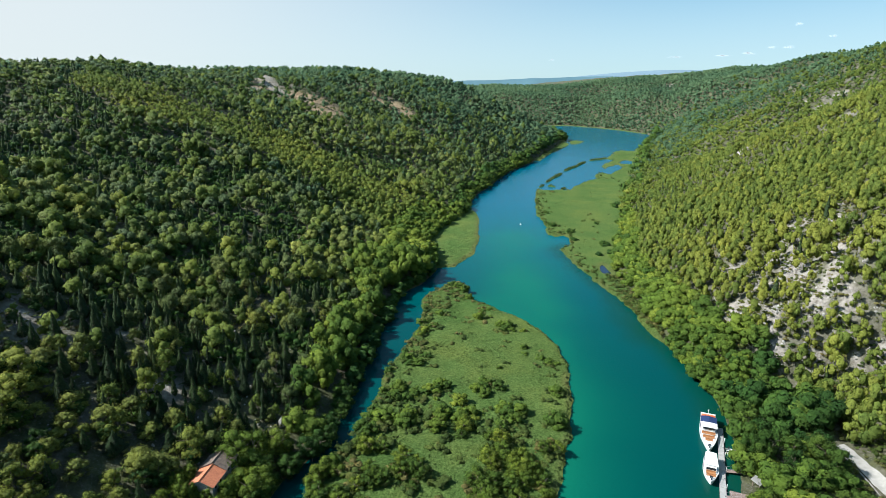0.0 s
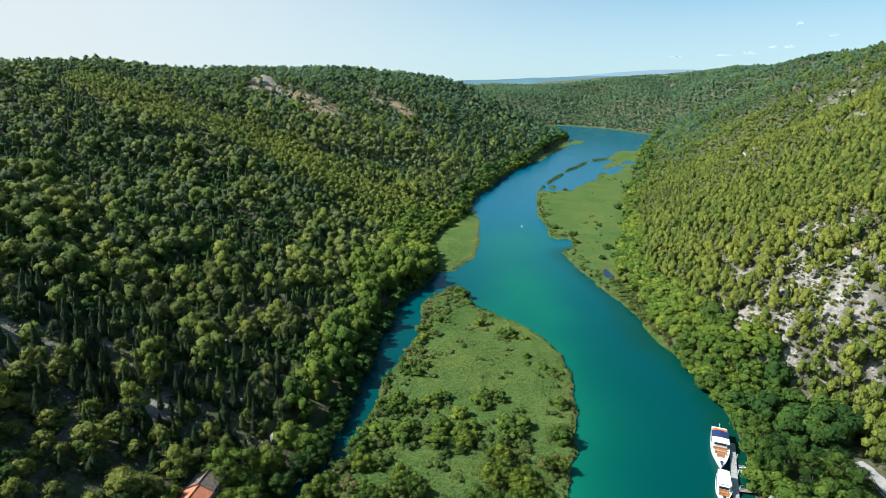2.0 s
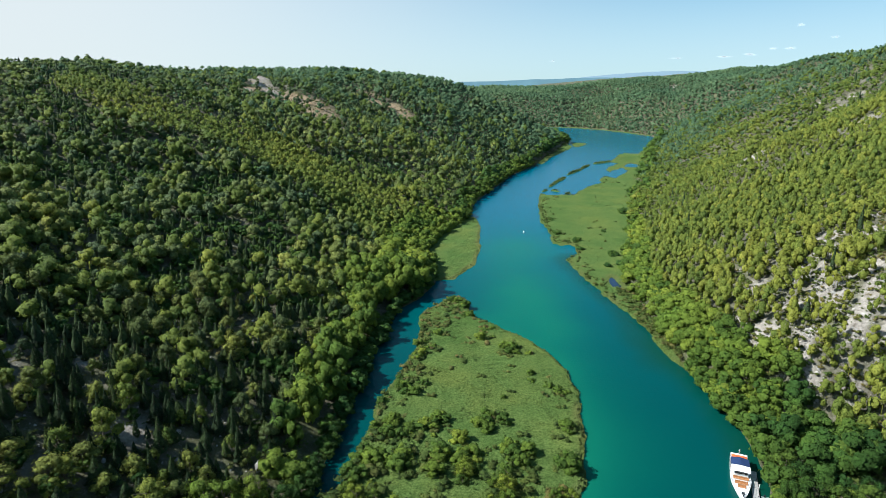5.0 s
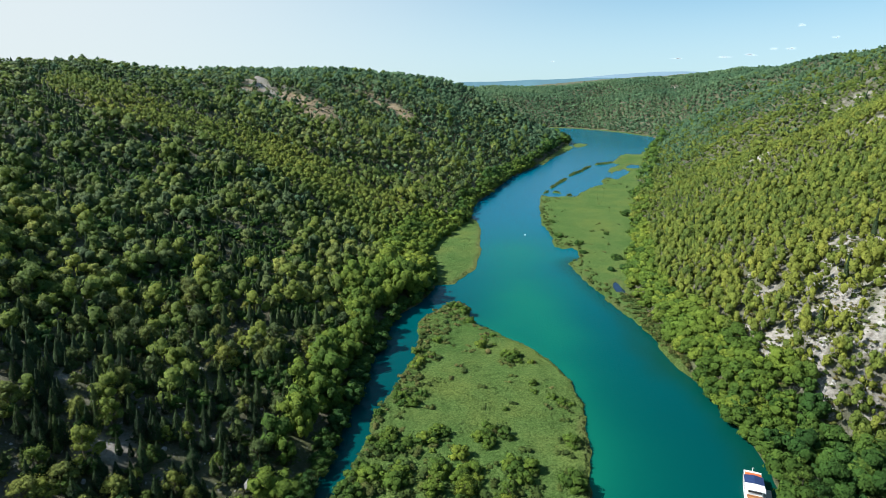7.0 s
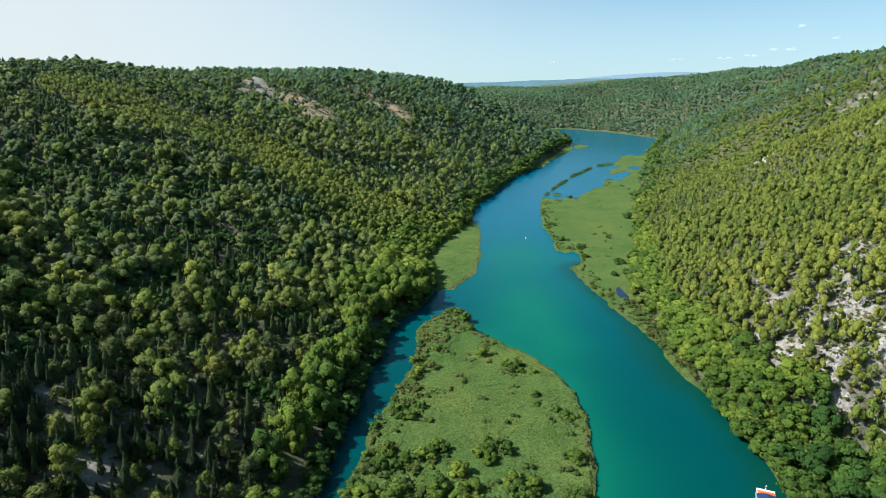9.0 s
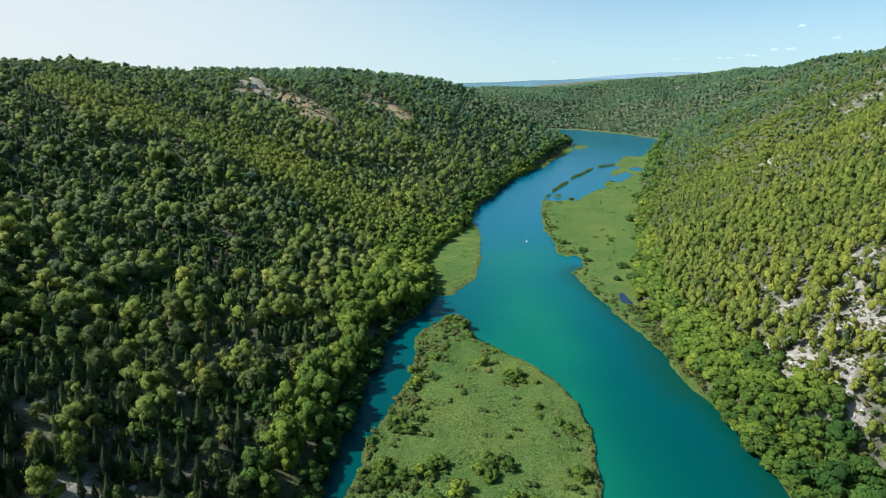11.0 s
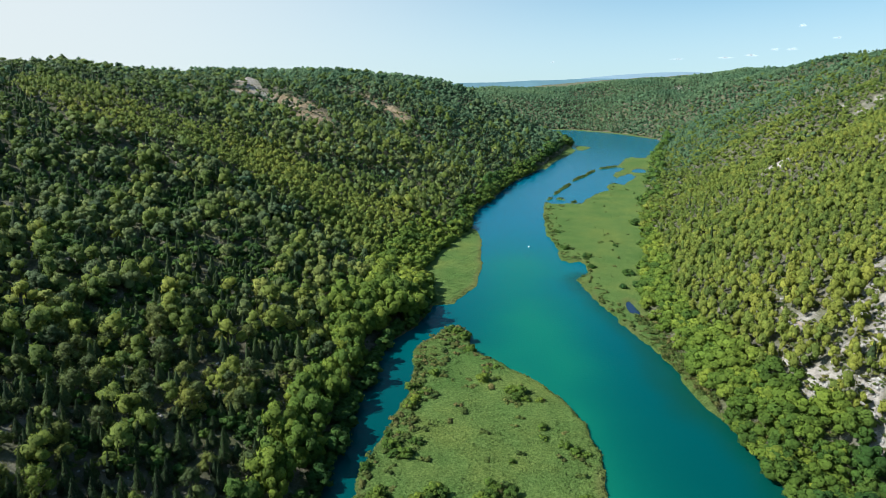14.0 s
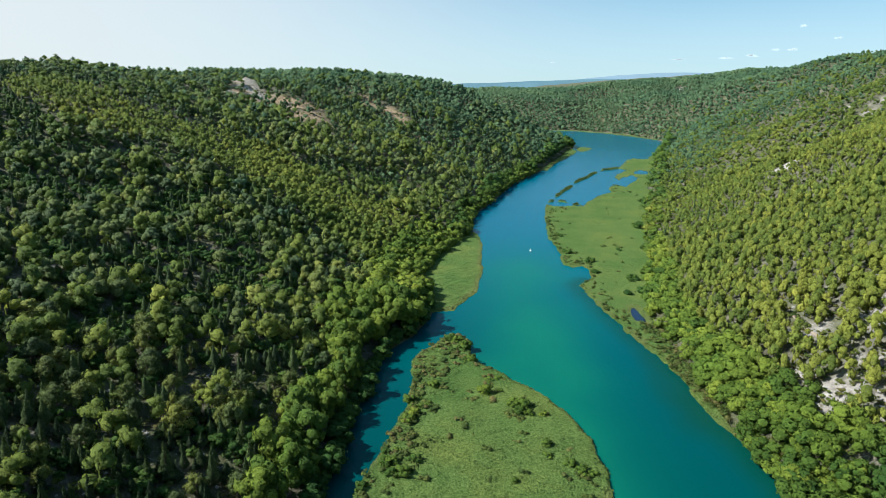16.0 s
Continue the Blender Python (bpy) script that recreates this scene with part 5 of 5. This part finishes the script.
# ---- road and lawn ----
def ribbon(name, line, half, lift, mat, label, category, gap=1.5):
    pts = np.array(line, float)
    run = np.r_[0, np.cumsum(np.hypot(*np.diff(pts, axis=0).T))]
    at = np.arange(0, run[-1], gap)
    x, y = np.interp(at, run, pts[:, 0]), np.interp(at, run, pts[:, 1])
    ker = np.ones(9) / 9
    x, y = (np.convolve(np.pad(v, 4, "edge"), ker, "valid") for v in (x, y))
    tx, ty = np.gradient(x), np.gradient(y)
    ln = np.hypot(tx, ty)
    nx, ny = -ty / ln, tx / ln
    ws = np.linspace(-1, 1, 7)
    jag = half * (1 + 0.06 * rng.normal(0, 1, (len(x), 1)))
    X, Y = x[:, None] + nx[:, None] * ws * jag, y[:, None] + ny[:, None] * ws * jag
    Z = land(X, Y)[0]
    Z = np.maximum(Z, land(x, y)[0][:, None] - 0.1) + lift
    me = fast_mesh(name, np.stack([X.ravel(), Y.ravel(), Z.ravel()], 1), grid_tris(7, len(x)), None, True)
    me.materials.append(mat)
    return tagged(new(name, me), label, category, kind="structure")


ribbon("road", ROAD, 1.9, 0.5, GRAVEL, "white gravel road through the trees", "road")
ribbon("kerb", [(p[0] - 2.7, p[1]) for p in ROAD[1:6]], 0.22, 0.62, STONE, "low pale stone edging beside the road", "kerb")
ribbon("path", [(70, 131), (78, 135), (86, 139), (93, 146)], 1.3, 0.45, GRAVEL, "pale gravel path under the trees", "path", 0.8)
ribbon("footpath", FOOTPATH, 0.55, 0.3, DIRT, "narrow bare footpath climbing the wooded slope", "path", 0.8)
ribbon("lawn", [(90.5, 126), (90.5, 112)], 4.0, 0.4, LAWN, "mown green lawn beside the road", "lawn", 1.0)


# ---- house ----
def roof_half(roof, mat, x0, x1, y0, y1, z0, z1, rows=9):
    """A slope of curved tiles, from the eaves at x0, z0 to the ridge at x1, z1; each course a ribbed strip."""
    n = max(2, int(abs(y1 - y0) / 0.22))
    for i in range(rows):
        a, b = i / rows, (i + 1) / rows + 0.02
        ra = [(x0 + (x1 - x0) * a, y0 + (y1 - y0) * j / (2 * n), z0 + (z1 - z0) * a + 0.04 + 0.018 * (j % 2)) for j in range(2 * n + 1)]
        rb = [(x0 + (x1 - x0) * b, y0 + (y1 - y0) * j / (2 * n), z0 + (z1 - z0) * b + 0.01 + 0.018 * (j % 2)) for j in range(2 * n + 1)]
        bm = bmesh.new()
        surface(bm, [ra, rb])
        part("tile_course", bm, mat, roof)


def wing(house, y0, y1, half, eave, ridge, mat, label):
    """Walls with a gabled roof along y."""
    bm = bmesh.new()
    t = 0.45
    box(bm, -half, half, y0, y0 + t, -4, eave)
    box(bm, -half, half, y1 - t, y1, -4, eave)
    box(bm, -half, -half + t, y0 + t, y1 - t, -4, eave)
    box(bm, half - t, half, y0 + t, y1 - t, -4, eave)
    for y in (y0, y1 - t):
        a = [bm.verts.new(p) for p in ((-half, y, eave), (half, y, eave), (0, y, ridge - 0.1))]
        b = [bm.verts.new((v.co.x, y + t, v.co.z)) for v in a]
        bm.faces.new(a)
        bm.faces.new(b[::-1])
        for i in range(3):
            bm.faces.new((a[i], a[(i + 1) % 3], b[(i + 1) % 3], b[i]))
    part("wall", bm, PLASTER, house)
    for side in (-1, 1):
        bm = bmesh.new()
        over = (half + 0.45) / half
        z0 = ridge - (ridge - eave) * over
        xe = side * (half + 0.45)
        surface(bm, [[(xe, y0 - 0.35, z0), (xe, y1 + 0.35, z0)], [(0, y0 - 0.35, ridge), (0, y1 + 0.35, ridge)]])
        bmesh.ops.solidify(bm, geom=bm.faces[:], thickness=0.1)
        roof_half(part("roof", bm, mat, house, label), mat, xe, 0, y0 - 0.35, y1 + 0.35, z0, ridge)
        bm = bmesh.new()
        for y in np.arange(y0 + 1.2, y1 - 1.2, 2.6):
            box(bm, side * (half + 0.01) - 0.03, side * (half + 0.01) + 0.03, y, y + 0.9, eave - 1.7, eave - 0.5)
        part("window", bm, DARK, house)
    bm = bmesh.new()
    for y in np.arange(y0 - 0.3, y1 + 0.3, 0.42):
        rod(bm, (0, y, ridge + 0.07), (0, y + 0.45, ridge + 0.09), 0.13, 7)
    part("ridge", bm, mat, house)


house = thing("house", pose(-66.0, 112.4, 5.2, 0, 0, -3) @ Matrix.Scale(0.86, 4), "stone house with orange and old grey tiled roofs among trees", "house")
wing(house, -7.0, 0.0, 3.5, 3.6, 5.2, RED_TILE, "bright orange clay roof tiles")
wing(house, 0.1, 6.6, 3.6, 4.0, 5.8, OLD_TILE, "weathered grey-brown roof tiles")
ch = part("chimney", box(boxed(-0.28, 0.28, 5.4, 5.9, 5.2, 6.4), -0.34, 0.34, 5.35, 5.95, 6.4, 6.5), OLD_TILE, house)
part("chimney", box(boxed(-1.4, -1.0, 4.2, 4.6, 4.6, 6.0), -1.46, -0.94, 4.14, 4.66, 6.0, 6.08), OLD_TILE, house, "sooty brick chimney")

# ---- a marker buoy, hills and clouds far off ----
buoy = thing("buoy", pose(18, 391, 0), "white marker buoy floating on the river", "buoy")
bm = bmesh.new()
bmesh.ops.create_icosphere(bm, subdivisions=2, radius=0.55, matrix=Matrix.Translation((0, 0, 0.15)))
part("float", bm, WHITE, buoy)
part("pole", rod(bmesh.new(), (0, 0, 0.5), (0, 0, 1.5), 0.06), WHITE, buoy)


def ridge(name, x0, x1, y, top, rough, mat, label):
    xs = np.arange(x0, x1, 12.0)
    u = (xs - x0) / (x1 - x0)
    crest = np.interp(u, *zip(*top)) + rough * fbm(xs, 0 * xs + y, 160, 5, 55)
    prof = ((-700, 0.0), (-350, 0.45), (-120, 0.86), (0, 1.0), (160, 0.8), (400, 0.0))
    X = np.stack([xs for _ in prof])
    Y = np.stack([y + a + 0 * xs for a, _ in prof])
    Z = np.stack([crest * b + (b < 0.99) * 2.5 * fbm(xs, 0 * xs + a, 90, 4, 57) for a, b in prof])
    me = fast_mesh(name, np.stack([X.ravel(), Y.ravel(), Z.ravel()], 1), grid_tris(len(xs), len(prof)), None, True)
    me.materials.append(mat)
    tagged(new(name, me), label, "hills", kind="structure")


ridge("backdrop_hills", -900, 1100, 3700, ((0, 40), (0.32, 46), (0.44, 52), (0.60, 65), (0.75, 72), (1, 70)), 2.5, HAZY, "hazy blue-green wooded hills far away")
ridge("backdrop_mountain", 500, 1900, 4400, ((0, 60), (0.22, 92), (0.42, 108), (0.55, 112), (0.75, 104), (1, 80)), 1.5, FAR_BLUE, "horizon mountain with haze in its pale blue colour")

CLOUD, t_, b_ = material("cloud", 1.0)
b_.inputs["Base Color"].default_value = (0.9, 0.9, 0.92, 1)
# weak emission stands in for sunlight scattered by the cloud
b_.inputs["Emission Color"].default_value = (0.94, 0.90, 0.92, 1)
b_.inputs["Emission Strength"].default_value = 0.45
b_.inputs["Alpha"].default_value = 0.035
for az, el, w, h in ((24.4, 3.62, 22, 12), (26.8, 2.67, 20, 9), (22.7, 1.88, 22, 9), (23.9, 1.92, 26, 10), (21.1, 1.46, 46, 8), (19.2, 1.3, 50, 7), (15.4, 1.2, 40, 5), (4.8, 1.02, 20, 5)):
    r0 = 4300
    cx, cy, cz = math.sin(radians(az)) * r0, math.cos(radians(az)) * r0, 100 + math.tan(radians(el)) * r0
    V, F, base = [], [], 0
    for k in range(12):
        v = ICO_V * rng.uniform(0.85, 1.1, (12, 1)) * (w * rng.uniform(0.3, 0.6), w * 0.3, h * rng.uniform(0.3, 0.6))
        V.append(v + (cx + rng.uniform(-0.8, 0.8) * w, cy, cz + rng.uniform(-0.6, 0.6) * h))
        F.append(ICO_F + base)
        base += 12
    me = fast_mesh("backdrop_cloud", np.concatenate(V), np.concatenate(F), None, True)
    me.materials.append(CLOUD)
    ob = new("backdrop_cloud", me)
    ob.visible_shadow = False
    tagged(ob, "thin wispy white cloud low in the sky", "cloud", kind="structure")
